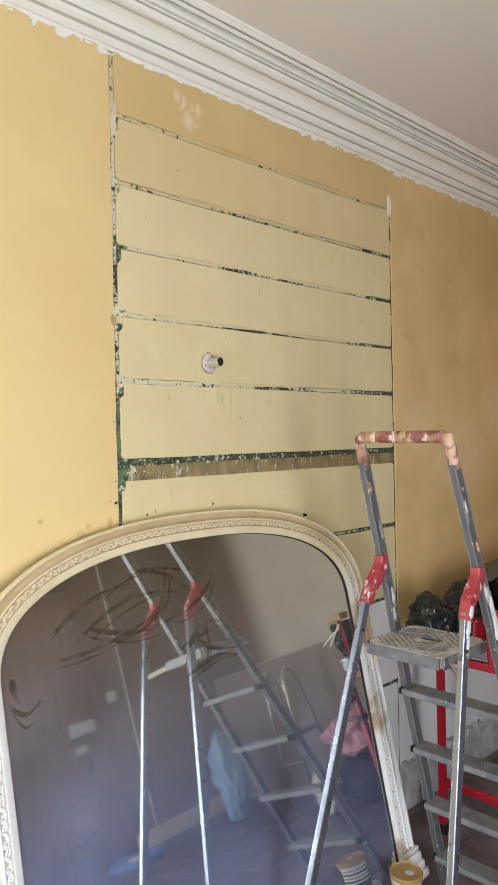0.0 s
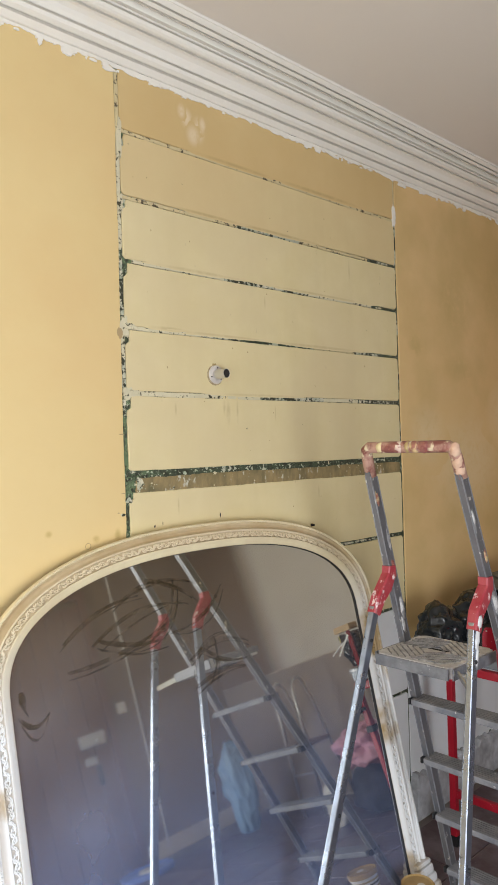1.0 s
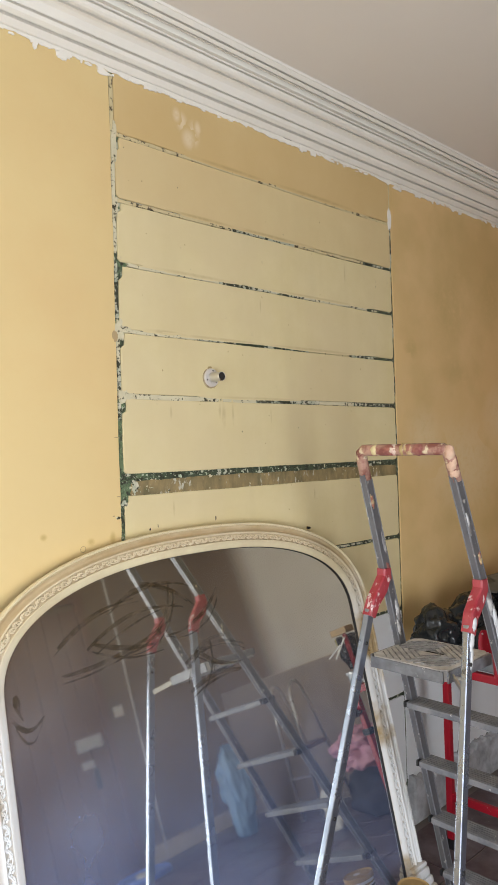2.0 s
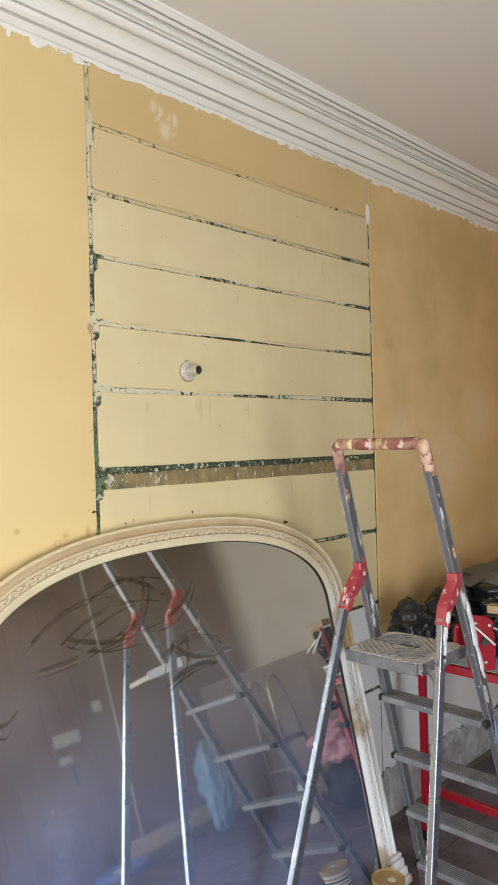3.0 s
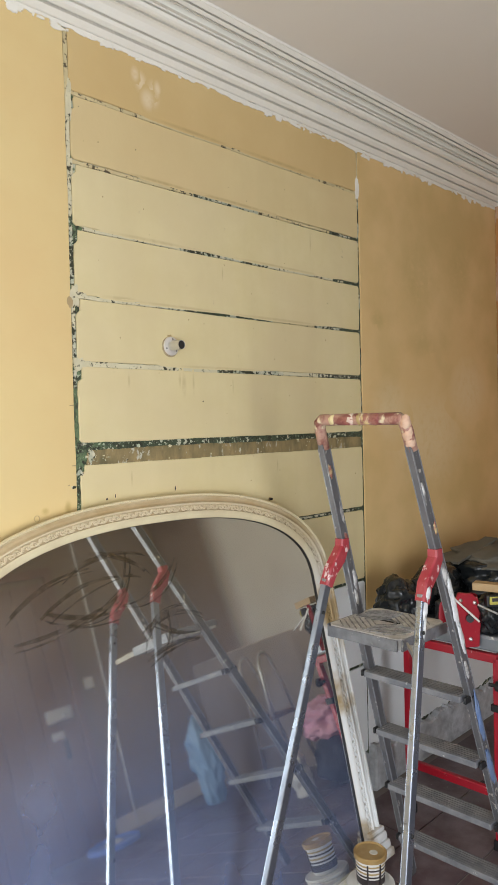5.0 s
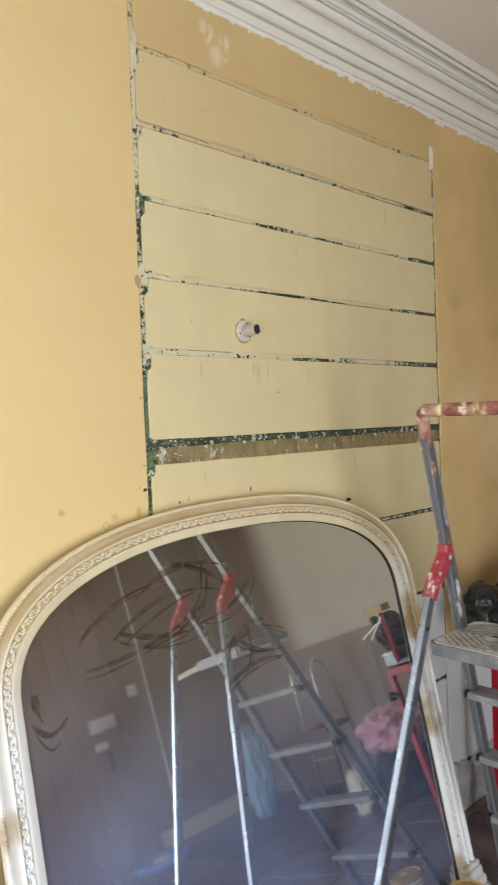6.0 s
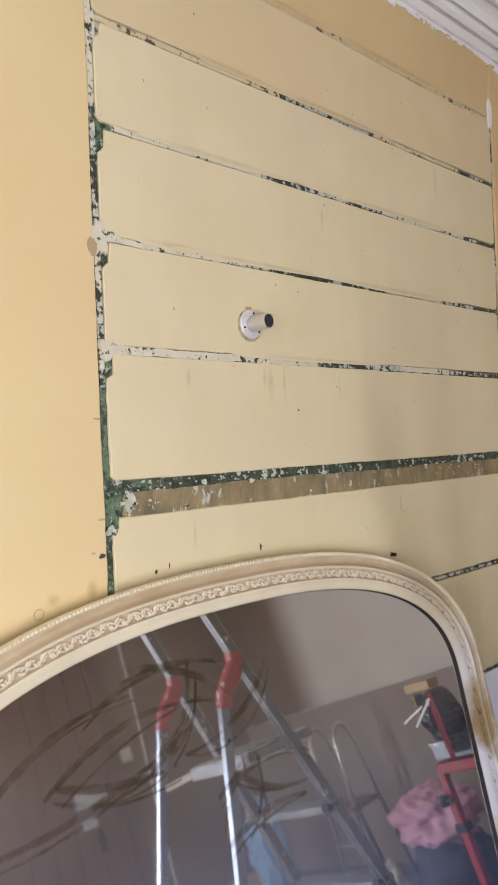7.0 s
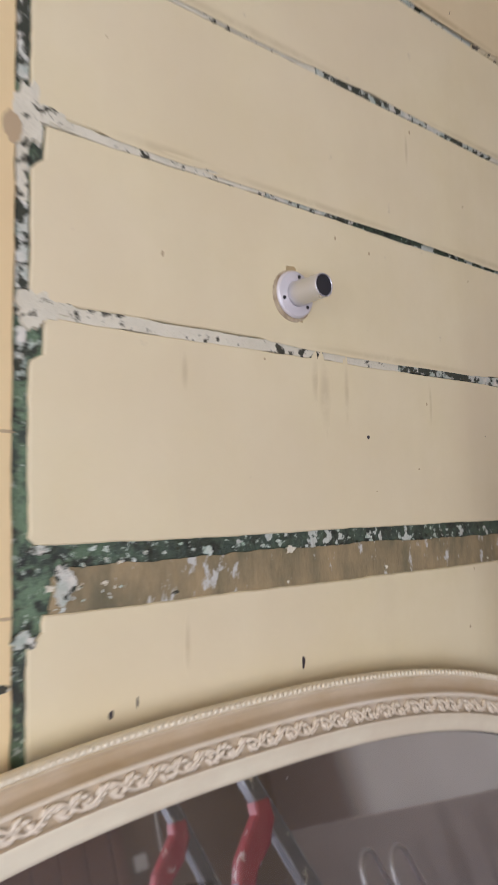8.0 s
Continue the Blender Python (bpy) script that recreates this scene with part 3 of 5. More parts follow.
# ---- the room's shell ----
X0, X1, Y0, ZC = -2.6, 3.0, -3.6, 3.27


def slab(name, lo, hi, material, label):
    c = [(a + b) / 2 for a, b in zip(lo, hi)]
    s = [b - a for a, b in zip(lo, hi)]
    ob = part(name, boxed(c, s), material, None, label)
    return tagged(ob, kind="structure", category=name.split("_")[0])


wall_north = slab("wall_north", (X0 - 0.2, 0.007, -0.1), (X1 + 0.2, 0.25, ZC + 0.15), OLD, "old green painted wall under yellow plaster panels")
floor = slab("floor", (X0 - 0.2, Y0 - 0.2, -0.12), (X1 + 0.2, 0.007, -0.006), GROUT, "dusty terracotta tiled floor with grey joints")
ceiling = slab("ceiling", (X0 - 0.2, Y0 - 0.2, ZC), (X1 + 0.2, 0.007, ZC + 0.15), CEILING, "plain off-white painted ceiling")
wall_east = slab("wall_east", (X1, Y0 - 0.2, -0.006), (X1 + 0.2, 0.007, ZC), BEIGE_WALL, "return wall in orange plaster and beige paint")
# windows stand in the west wall and in the south wall
for nm, lo, hi in (("wall_west", (X0 - 0.2, Y0 - 0.2, -0.006), (X0, -2.35, ZC)), ("wall_west", (X0 - 0.2, -1.15, -0.006), (X0, 0.007, ZC)),
                   ("wall_west", (X0 - 0.2, -2.35, 2.65), (X0, -1.15, ZC)), ("wall_west", (X0 - 0.2, -2.35, -0.006), (X0, -1.15, 0.45))):
    slab(nm, lo, hi, BEIGE_WALL, "beige painted wall with a tall window")
for nm, lo, hi in (("wall_south", (X0, Y0 - 0.2, -0.006), (-1.8, Y0, ZC)), ("wall_south", (-0.6, Y0 - 0.2, -0.006), (X1, Y0, ZC)),
                   ("wall_south", (-1.8, Y0 - 0.2, 2.22), (-0.6, Y0, ZC))):
    slab(nm, lo, hi, BROWN_WALL, "brown painted wall with a tall window and a door")


def window(name, origin, along, label):
    """A tall two-leaf window frame, 1.2 m wide and 2.2 m high, its foot at origin."""
    root = thing(name, origin, label, "window", kind="structure")
    a = Vector(along)
    o = Vector(origin)
    for k, s in ((0.03, 0.06), (0.6, 0.09), (1.17, 0.06)):
        part("window_frame", beam(o + a * k + Vector((0, 0, 0)), o + a * k + Vector((0, 0, 2.2)), s, 0.06, along), SHUTTER, root)
    for z in (0.03, 1.5, 2.17):
        part("window_bar", beam(o + Vector((0, 0, z)), o + a * 1.2 + Vector((0, 0, z)), 0.05, 0.05, (0, 0, 1)), SHUTTER, root)
    return root


window("window_1", (X0 - 0.12, -2.35, 0.45), (0, 1, 0), "tall white painted two-leaf window")
window("window_2", (-1.8, Y0 - 0.12, 0.0), (1, 0, 0), "tall white painted two-leaf glazed door in brown wall")

# plaster panels over the old wall
XL, XR = -0.005, 1.562
part("plaster_panel", ragged(X0, XL - 0.013, 0.22, 3.2, 0.0, 0.006, (0, 0.002, 0, 0), step=0.012, seed=1, soft=0.002), YELLOW, wall_north, "yellow distempered plaster")
part("plaster_panel", ragged(XR + 0.0065, X1, 0.80, 3.2, 0.0, 0.006, (0.002, 0, 0.01, 0), step=0.012, seed=2, soft=0.002), OCHRE, wall_north, "mottled ochre plaster")
part("plaster_panel", ragged(XR + 0.004, X1, 0.2, 0.795, 0.001, 0.006, (0.002, 0, 0.025, 0.004), step=0.014, seed=3, soft=0.002), PALE, wall_north, "chalky white lower plaster")
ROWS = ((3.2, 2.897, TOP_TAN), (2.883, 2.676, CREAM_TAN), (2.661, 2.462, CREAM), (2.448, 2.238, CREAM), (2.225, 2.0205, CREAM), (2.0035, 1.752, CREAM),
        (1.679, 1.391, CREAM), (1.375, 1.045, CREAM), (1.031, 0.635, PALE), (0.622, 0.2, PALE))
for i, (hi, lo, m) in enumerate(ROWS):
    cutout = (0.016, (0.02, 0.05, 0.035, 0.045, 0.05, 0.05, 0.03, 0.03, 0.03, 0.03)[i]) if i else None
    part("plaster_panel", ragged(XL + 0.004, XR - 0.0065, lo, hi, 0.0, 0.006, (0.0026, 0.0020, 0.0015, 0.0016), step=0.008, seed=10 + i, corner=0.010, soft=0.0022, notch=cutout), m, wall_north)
part("bare_strip", ragged(0.03, XR - 0.008, 1.668, 1.729, 0.0035, 0.006, (0.012, 0.002, 0.0, 0.004), step=0.008, seed=25), BAND, wall_north, "bare brown board strip with paint flecks")
part("plinth", ragged(XR, X1, -0.005, 0.2, -0.035, 0.006, (0.01, 0, 0, 0.03), step=0.015, seed=26, soft=0.012), MORTAR, wall_north, "rough grey mortar base")
part("plinth", ragged(X0, XR - 0.004, -0.005, 0.195, -0.004, 0.006, (0, 0.004, 0, 0.01), seed=27), MORTAR, wall_north, "rough grey mortar base")
part("filler_strip", ragged(X0, X1, 3.092, 3.135, -0.003, -0.0003, (0, 0, 0.009, 0), step=0.007, seed=28, corner=0.0, soft=0.0015), WHITE, wall_north, "ragged white filler under the cornice")
# what is left of the filler in the joints: (height, from, to, half width, flakes)
for k, (z, a, b, w, m) in enumerate((
        (2.890, 0.0, 1.55, 0.0068, CREAM_FILL),
        (2.668, 0.0, 0.52, 0.0065, CREAM_FILL), (2.668, 0.53, 0.70, 0.0055, FLAKED_MORE), (2.668, 0.88, 1.34, 0.0058, CREAM_FILL), (2.669, 1.36, 1.50, 0.005, FLAKED_MORE),
        (2.455, 0.03, 0.45, 0.0065, FLAKED), (2.455, 0.45, 0.92, 0.0068, FLAKED_MORE), (2.455, 0.92, 1.36, 0.0062, FLAKED), (2.455, 1.40, 1.44, 0.005, FLAKED),
        (2.2315, 0.0, 0.34, 0.0068, FLAKED), (2.2315, 0.34, 0.52, 0.0055, FLAKED_MORE), (2.231, 0.95, 1.22, 0.0060, CREAM_FILL), (2.231, 1.22, 1.42, 0.0062, FLAKED_MORE),
        (2.012, -0.002, 0.33, 0.0092, FLAKED), (2.012, 0.325, 0.64, 0.0092, FLAKED), (2.012, 0.62, 1.0, 0.0085, FLAKED_MORE), (2.012, 1.0, 1.24, 0.0082, FLAKED), (2.012, 1.25, 1.54, 0.0070, FLAKED_MORE),
        (1.383, 0.2, 1.5, 0.0050, FLAKED_MORE))):
    part("joint_filler", ragged(a, b, z - w + 0.0004, z + w - 0.0006, 0.0012 + 0.0003 * (k % 3), 0.0065, (0.008, 0.008, 0.0028, 0.0028), step=0.005, seed=200 + k, corner=0.003, soft=0.001), m, wall_north)
for k, (z0, z1, w, m) in enumerate(((2.84, 3.09, 0.0075, CREAM_FILL), (2.66, 2.83, 0.0072, FLAKED), (2.49, 2.65, 0.0068, FLAKED), (2.40, 2.46, 0.0060, FLAKED_MORE), (2.27, 2.40, 0.0066, FLAKED_MORE),
                                   (2.13, 2.23, 0.0066, FLAKED), (2.03, 2.13, 0.0070, FLAKED_MORE), (1.93, 1.99, 0.006, FLAKED_MORE))):
    part("joint_filler", ragged(XL - 0.005 - w, XL - 0.005 + w, z0, z1, 0.0012 + 0.0003 * (k % 3), 0.0065, (0.0016, 0.0016, 0.004, 0.004), step=0.006, seed=240 + k, corner=0.003, soft=0.001), m, wall_north)
for k, (z0, z1, w, m) in enumerate(((2.90, 3.08, 0.0040, CREAM_FILL), (2.70, 2.87, 0.0045, FLAKED_MORE), (2.34, 2.42, 0.0040, FLAKED_MORE), (2.07, 2.15, 0.0040, FLAKED_MORE), (1.80, 1.92, 0.0035, FLAKED_MORE))):
    part("joint_filler", ragged(XR - w, XR + w, z0, z1, 0.0015, 0.0065, (0.001, 0.001, 0.004, 0.004), step=0.006, seed=260 + k, corner=0.003, soft=0.001), m, wall_north)


def cornice():
    # steps along the slope from wall to ceiling, and how far each stands proud of it
    steps = [(0.0, 0.0), (0.002, 0.008), (0.03, 0.012), (0.118, 0.013), (0.128, -0.010), (0.155, -0.010), (0.160, 0.010), (0.22, 0.013), (0.268, 0.010), (0.276, -0.008), (0.300, -0.008),
             (0.306, 0.011), (0.35, 0.007), (0.41, 0.004), (0.47, 0.007), (0.506, 0.013), (0.514, -0.006), (0.534, -0.006), (0.540, 0.010), (0.57, 0.0145), (0.61, 0.0155), (0.648, 0.011),
             (0.656, -0.006), (0.672, -0.006), (0.678, 0.010), (0.697, 0.010), (0.704, -0.024), (0.790, -0.024), (0.797, 0.001), (0.812, 0.006), (0.824, -0.008), (0.838, -0.008), (0.843, 0.010),
             (0.892, 0.012), (0.899, -0.010), (0.918, -0.010), (0.923, 0.010), (0.990, 0.010), (1.0, 0.004)]
    prof = [(0.0, 3.104)] + [(0.186 * f + 0.65 * o, 3.110 + 0.157 * f - 0.76 * o) for f, o in steps] + [(0.193, 3.272), (0.0, 3.272)]
    runs = (("cornice_north", lambda d, e: ((X0 + d, -d) if e == 0 else (X1 - d, -d))), ("cornice_east", lambda d, e: ((X1 - d, -d) if e == 0 else (X1 - d, Y0 + d))),
            ("cornice_south", lambda d, e: ((X1 - d, Y0 + d) if e == 0 else (X0 + d, Y0 + d))), ("cornice_west", lambda d, e: ((X0 + d, Y0 + d) if e == 0 else (X0 + d, -d))))
    for nm, f in runs:
        bm = bmesh.new()
        a = [bm.verts.new((*f(d, 0), z)) for d, z in prof]
        b = [bm.verts.new((*f(d, 1), z)) for d, z in prof]
        for i in range(len(prof) - 1):
            bm.faces.new((a[i], a[i + 1], b[i + 1], b[i]))
        ob = part(nm, bm, WHITE, None, "white moulded plaster cornice with many fillets")
        tagged(ob, kind="structure", category="cornice")


cornice()

# the east wall's skins: orange plaster near the corner, beige above, a painted brown shadow edge further in
def skin(y0, y1, z0, z1, material, seed, lift, label="", wob=0.006):
    bm = ragged(y0, y1, z0, z1, 0, 0.004, wob, step=0.05, seed=seed)
    bm.transform(Matrix.Translation((X1 - lift, 0, 0)) @ Matrix.Rotation(radians(90), 4, "Z"))
    return part("plaster_skin", bm, material, wall_east, label)


skin(-0.9, -0.002, 0.0, 3.13, ORANGE, 50, 0.004, "orange plaster")
skin(-3.6, -0.91, 0.0, 1.03, DADO, 51, 0.004, "brown painted dado")
skin(-3.6, -0.91, 1.034, 3.13, SHADOW_EDGE, 52, 0.004, "beige paint with a brown shadow edge painted in", 0.002)
PINKISH = mat("pinkish_filler", (0.60, 0.42, 0.30), 0.85, other=(0.48, 0.28, 0.15), scale=9, mix=0.95, contrast=0.12, bump=0.5, bscale=90)
for k, (a, b, z0, z1, w) in enumerate(((-0.042, -0.006, 2.52, 2.80, 0.012), (-0.050, -0.016, 2.18, 2.36, 0.012), (-0.034, -0.010, 1.86, 2.20, 0.009), (-0.040, -0.020, 1.04, 1.90, 0.007), (-0.060, -0.010, 3.03, 3.11, 0.014))):
    bm = ragged(a, b, z0, z1, 0, 0.003, w, step=0.014, seed=53 + k, corner=0.006)
    bm.transform(Matrix.Translation((X1 - 0.0075 - 0.0004 * k, 0, 0)) @ Matrix.Rotation(radians(90), 4, "Z"))
    part("filler_patch", bm, PINKISH, wall_east, "pinkish white filler")


# ---- flanged pipe on the wall ----
def wall_pipe():
    root = thing("wall_pipe", (0.391, 0, 2.09), "short steel pipe stub on a round white wall flange", "pipe")
    c = (0.391, 0, 2.092)
    part("flange", lathe(c, [(0.012, -0.001), (0.0345, -0.001), (0.0345, 0.003), (0.032, 0.006), (0.018, 0.007)], 40, "y"), STEEL_WHITE, root, "white painted flange")
    part("pipe", lathe(c, [(0.0190, 0.006), (0.0178, 0.012), (0.0170, 0.060), (0.0167, 0.0615), (0.0152, 0.0615), (0.0150, 0.030)], 36, "y"), STEEL, root, "brushed steel pipe", smooth=True)
    # dark discs here stand in for the shade in bore and screw holes
    part("bore", lathe(c, [(0.0152, 0.0595), (0.0152, 0.0605)], 28, "y"), DARK, root, "dark disc for the pipe's shaded inside")
    for a in (200, 80, 320):
        p = Vector(c) + Vector((0.026 * math.cos(radians(a)), 0, 0.026 * math.sin(radians(a))))
        part("screw_hole", lathe(p, [(0.0028, 0.005), (0.0028, 0.0074)], 12, "y"), DARK, root)
    # brown ring, offset down and left: the flange's shade put into colour
    part("plaster_scar", lathe((0.3875, 0, 2.0895), [(0.026, -0.001), (0.0385, -0.001), (0.0375, 0.0008), (0.026, 0.0010)], 28, "y"), TAN_SHADE_LINE, root, "brown ring painted as the flange's shade")
    for a in (100, 275):
        p = Vector(c) + Vector((0.037 * math.cos(radians(a)), 0, 0.037 * math.sin(radians(a))))
        part("chip", ragged(p.x - 0.009, p.x + 0.009, p.z - 0.004, p.z + 0.004, -0.0008, 0.0, 0.004, step=0.003, seed=a, corner=0.002), PRINT_TAN, root)


wall_pipe()


# ---- the mirror ----
MX, HALF, TOP, SPRING = 0.278, 0.854, 1.589, 1.165
WIDE = 1.01
LEAN_DEG = math.degrees(math.atan2(0.332, 1.5))
MIRROR_M = Matrix.Translation((MX, -0.362, 0)) @ Matrix.Rotation(-radians(LEAN_DEG), 4, "X")


def arch(inset, n=72, foot=0.0):
    """The frame's line in its own plane (x, height), from one foot over the arch to the other."""
    half, top = HALF - inset, TOP - inset
    pts = [(-half, foot + (SPRING - foot) * i / 14) for i in range(14)]
    for i in range(n + 1):
        a = math.pi - math.pi * i / n
        c, s = math.cos(a), math.sin(a)
        e = 2 / 2.4
        pts.append((half * math.copysign(abs(c) ** e, c), SPRING + (top - SPRING) * abs(s) ** e))
    pts += [(half, SPRING - (SPRING - foot) * (i + 1) / 14) for i in range(14)]
    return pts


def frame_sweep(profile):
    """Sweeps a profile (inset, lift) round the arch; y is towards the room."""
    bm = bmesh.new()
    rows = [[bm.verts.new((x, -lift, z)) for x, z in arch(inset * WIDE)] for inset, lift in profile]
    for a, b in zip(rows, rows[1:]):
        for i in range(len(a) - 1):
            bm.faces.new((a[i], a[i + 1], b[i + 1], b[i]))
    for k in (0, -1):
        bm.faces.new([r[k] for r in rows])
    return bm


def along(inset, step):
    """Even steps along the arch: place and direction."""
    pts = [Vector((x, 0, z)) for x, z in arch(inset * WIDE, 240)]
    out, left = [], 0.0
    for a, b in zip(pts, pts[1:]):
        d = (b - a).length
        while left < d:
            out.append((a.lerp(b, left / d if d else 0), (b - a).normalized()))
            left += step
        left -= d
    return out


def placed(bm):
    bm.transform(MIRROR_M)
    return bm


def arched_mirror():
    root = thing("arched_mirror", (MX, -0.38, 0), "large arched mirror in cream carved frame leaning on wall", "mirror")
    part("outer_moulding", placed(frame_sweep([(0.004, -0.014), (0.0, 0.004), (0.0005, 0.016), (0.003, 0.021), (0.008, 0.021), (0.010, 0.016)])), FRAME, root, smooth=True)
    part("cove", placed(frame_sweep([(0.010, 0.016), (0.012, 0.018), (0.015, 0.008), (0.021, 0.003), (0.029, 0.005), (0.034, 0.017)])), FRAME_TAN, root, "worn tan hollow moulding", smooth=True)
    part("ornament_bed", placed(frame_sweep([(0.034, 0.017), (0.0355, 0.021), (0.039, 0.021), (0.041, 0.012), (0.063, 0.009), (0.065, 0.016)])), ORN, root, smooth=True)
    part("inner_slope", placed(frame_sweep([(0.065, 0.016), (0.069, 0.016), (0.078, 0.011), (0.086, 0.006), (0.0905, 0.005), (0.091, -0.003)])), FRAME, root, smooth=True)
    part("sight_edge", placed(frame_sweep([(0.0905, 0.0035), (0.0915, 0.0015), (0.0918, -0.0048)])), DARK, root, "dark sight edge")
    # rope beading on the outer edge
    bm = bmesh.new()
    for p, d in along(0.0055, 0.0085):
        m = Matrix.Translation((p.x, -0.0225, p.z)) @ Matrix.Rotation(math.atan2(d.x, d.z) + 0.5, 4, "Y") @ Matrix.Diagonal((0.0043, 0.0036, 0.0033, 1))
        bmesh.ops.create_icosphere(bm, subdivisions=1, radius=1, matrix=m)
    tagged(part("rope_beading", placed(bm), FRAME, root, smooth=True), kind="stuff")
    # a running wave of leaves
    bm = bmesh.new()
    rows = along(0.0525, 0.0036)
    line = []
    for i, (p, d) in enumerate(rows):
        nrm = Vector((-d.z, 0, d.x))
        s = i * 0.0036
        q = p + nrm * 0.0072 * math.sin(s * 2 * math.pi / 0.062)
        line.append((q.x, -0.0145 - 0.001 * math.cos(s * 4 * math.pi / 0.062), q.z))
    ring(line, 0.0022, 6, bm=bm)
    for i, (p, d) in enumerate(along(0.0525, 0.0155)):
        nrm = Vector((-d.z, 0, d.x))
        sgn = 1 if i % 2 else -1
        for k, (du, dv, sx, sz) in enumerate(((0.003, -0.0045, 0.0078, 0.0034), (0.010, -0.0065, 0.0070, 0.0032), (0.017, -0.004, 0.0060, 0.0030), (0.023, 0.001, 0.0045, 0.0026))):
            q = p + d * (du + 0.003 * noise.noise((i * 1.7, k, 0.3))) + nrm * (dv + 0.002 * noise.noise((i * 2.3, k, 5.3))) * sgn
            m = Matrix.Translation((q.x, -0.0130, q.z)) @ Matrix.Rotation(math.atan2(d.x, d.z) + (0.9 - 0.5 * k) * sgn, 4, "Y") @ Matrix.Diagonal((sz * 1.1, 0.0044, sx * 1.05, 1))
            bmesh.ops.create_icosphere(bm, subdivisions=1, radius=1, matrix=m)
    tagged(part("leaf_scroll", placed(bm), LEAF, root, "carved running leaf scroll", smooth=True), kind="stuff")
    # stepped foot blocks
    for sgn in (-1, 1):
        x = sgn * (HALF - 0.045)
        for zz, wx, wy, hh in ((0.128, 0.100, 0.046, 0.020), (0.100, 0.108, 0.052, 0.034), (0.066, 0.124, 0.060, 0.034), (0.032, 0.146, 0.070, 0.034)):
            part("foot_block", placed(boxed((x + sgn * 0.014, -0.010, zz), (wx, wy, hh), None, 0.011)), FRAME, root)
    part("bottom_rail", placed(boxed((0, -0.004, 0.016), (2 * HALF - 0.16, 0.024, 0.028), None, 0.005)), FRAME_SIDE, root)
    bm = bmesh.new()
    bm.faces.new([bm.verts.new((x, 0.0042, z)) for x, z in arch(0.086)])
    glass = part("glass", placed(bm), MIRROR, root, "dusty silvered glass with finger smears and a painted blue haze")
    bm = bmesh.new()
    a = [bm.verts.new((x, 0.0070, z)) for x, z in arch(0.006)]
    b = [bm.verts.new((x, 0.016, z)) for x, z in arch(0.006)]
    bm.faces.new(a)
    bm.faces.new(b)
    for i in range(len(a)):
        bm.faces.new((a[i], a[(i + 1) % len(a)], b[(i + 1) % len(a)], b[i]))
    part("back_board", placed(bm), DOORWOOD, root)
    return root, glass


mirror, mirror_glass = arched_mirror()


# finger smears drawn in the dust: sweeps given by start, end and sag in the glass's own plane
def smears():
    rng = random.Random(7)

    def stroke(a, b, sag, w):
        pts, rad = [], []
        a, b = Vector((a[0], 0, a[1])), Vector((b[0], 0, b[1]))
        nrm = Vector((-(b - a).z, 0, (b - a).x))
        k1, k2 = rng.uniform(-0.05, 0.05), rng.uniform(0.8, 1.2)
        for i in range(25):
            t = i / 24
            p = a.lerp(b, t) + nrm * (sag * 4 * t * (1 - t) * (1 + k1 * math.sin(9 * t)) * k2)
            pts.append(p)
            rad.append(w * (0.55 + 0.6 * math.sin(math.pi * min(1, t * 1.15 + 0.08)) * rng.uniform(0.8, 1.2)))
        bm = bmesh.new()
        rows = []
        for i, p in enumerate(pts):
            d = (pts[min(i + 1, 24)] - pts[max(i - 1, 0)]).normalized()
            nn = Vector((-d.z, 0, d.x)) * rad[i]
            rows.append([bm.verts.new((q.x, 0.0034 - 0.0008 * rng.random(), q.z)) for q in (p + nn, p, p - nn)])
        for r, s in zip(rows, rows[1:]):
            for k in (0, 1):
                bm.faces.new((r[k], r[k + 1], s[k + 1], s[k]))
        part("smear", placed(bm), SMEAR, mirror_glass)

    for a, b, sag, w in SMEARS:
        stroke(a, b, sag, w * 1.05)
        o = rng.uniform(-0.03, 0.03)
        stroke((a[0] + o, a[1] - 0.02), (b[0] - o, b[1] + rng.uniform(-0.04, 0.02)), sag * rng.uniform(0.5, 1.6), w * 0.5)


SMEARS = [
    ((-0.583, 1.285), (-0.299, 1.384), 0.1, 0.005),
    ((-0.582, 1.203), (-0.18, 1.29), -0.06, 0.006),
    ((-0.488, 1.26), (-0.101, 1.324), 0.1, 0.006),
    ((-0.466, 1.273), (-0.216, 1.232), -0.06, 0.007),
    ((-0.377, 1.37), (-0.085, 1.399), 0.1, 0.006),
    ((-0.291, 1.429), (-0.085, 1.34), 0.1, 0.007),
    ((-0.154, 1.418), (-0.363, 1.217), 0.18, 0.005),
    ((0.052, 1.369), (-0.189, 1.245), 0.15, 0.006),
    ((-0.303, 1.249), (-0.14, 1.368), -0.2, 0.005),
    ((-0.132, 1.141), (0.138, 1.152), 0.12, 0.006),
    ((-0.128, 1.047), (0.105, 1.073), 0.08, 0.007),
    ((-0.125, 1.093), (0.053, 1.199), 0.2, 0.005),
    ((-0.015, 1.192), (-0.076, 1.035), 0.15, 0.004),
    ((-0.082, 1.177), (0.111, 1.098), -0.1, 0.006),
    ((-0.729, 1.186), (-0.72, 1.142), 0.0, 0.008),
    ((-0.742, 1.121), (-0.65, 1.112), -0.35, 0.006),
]
smears()


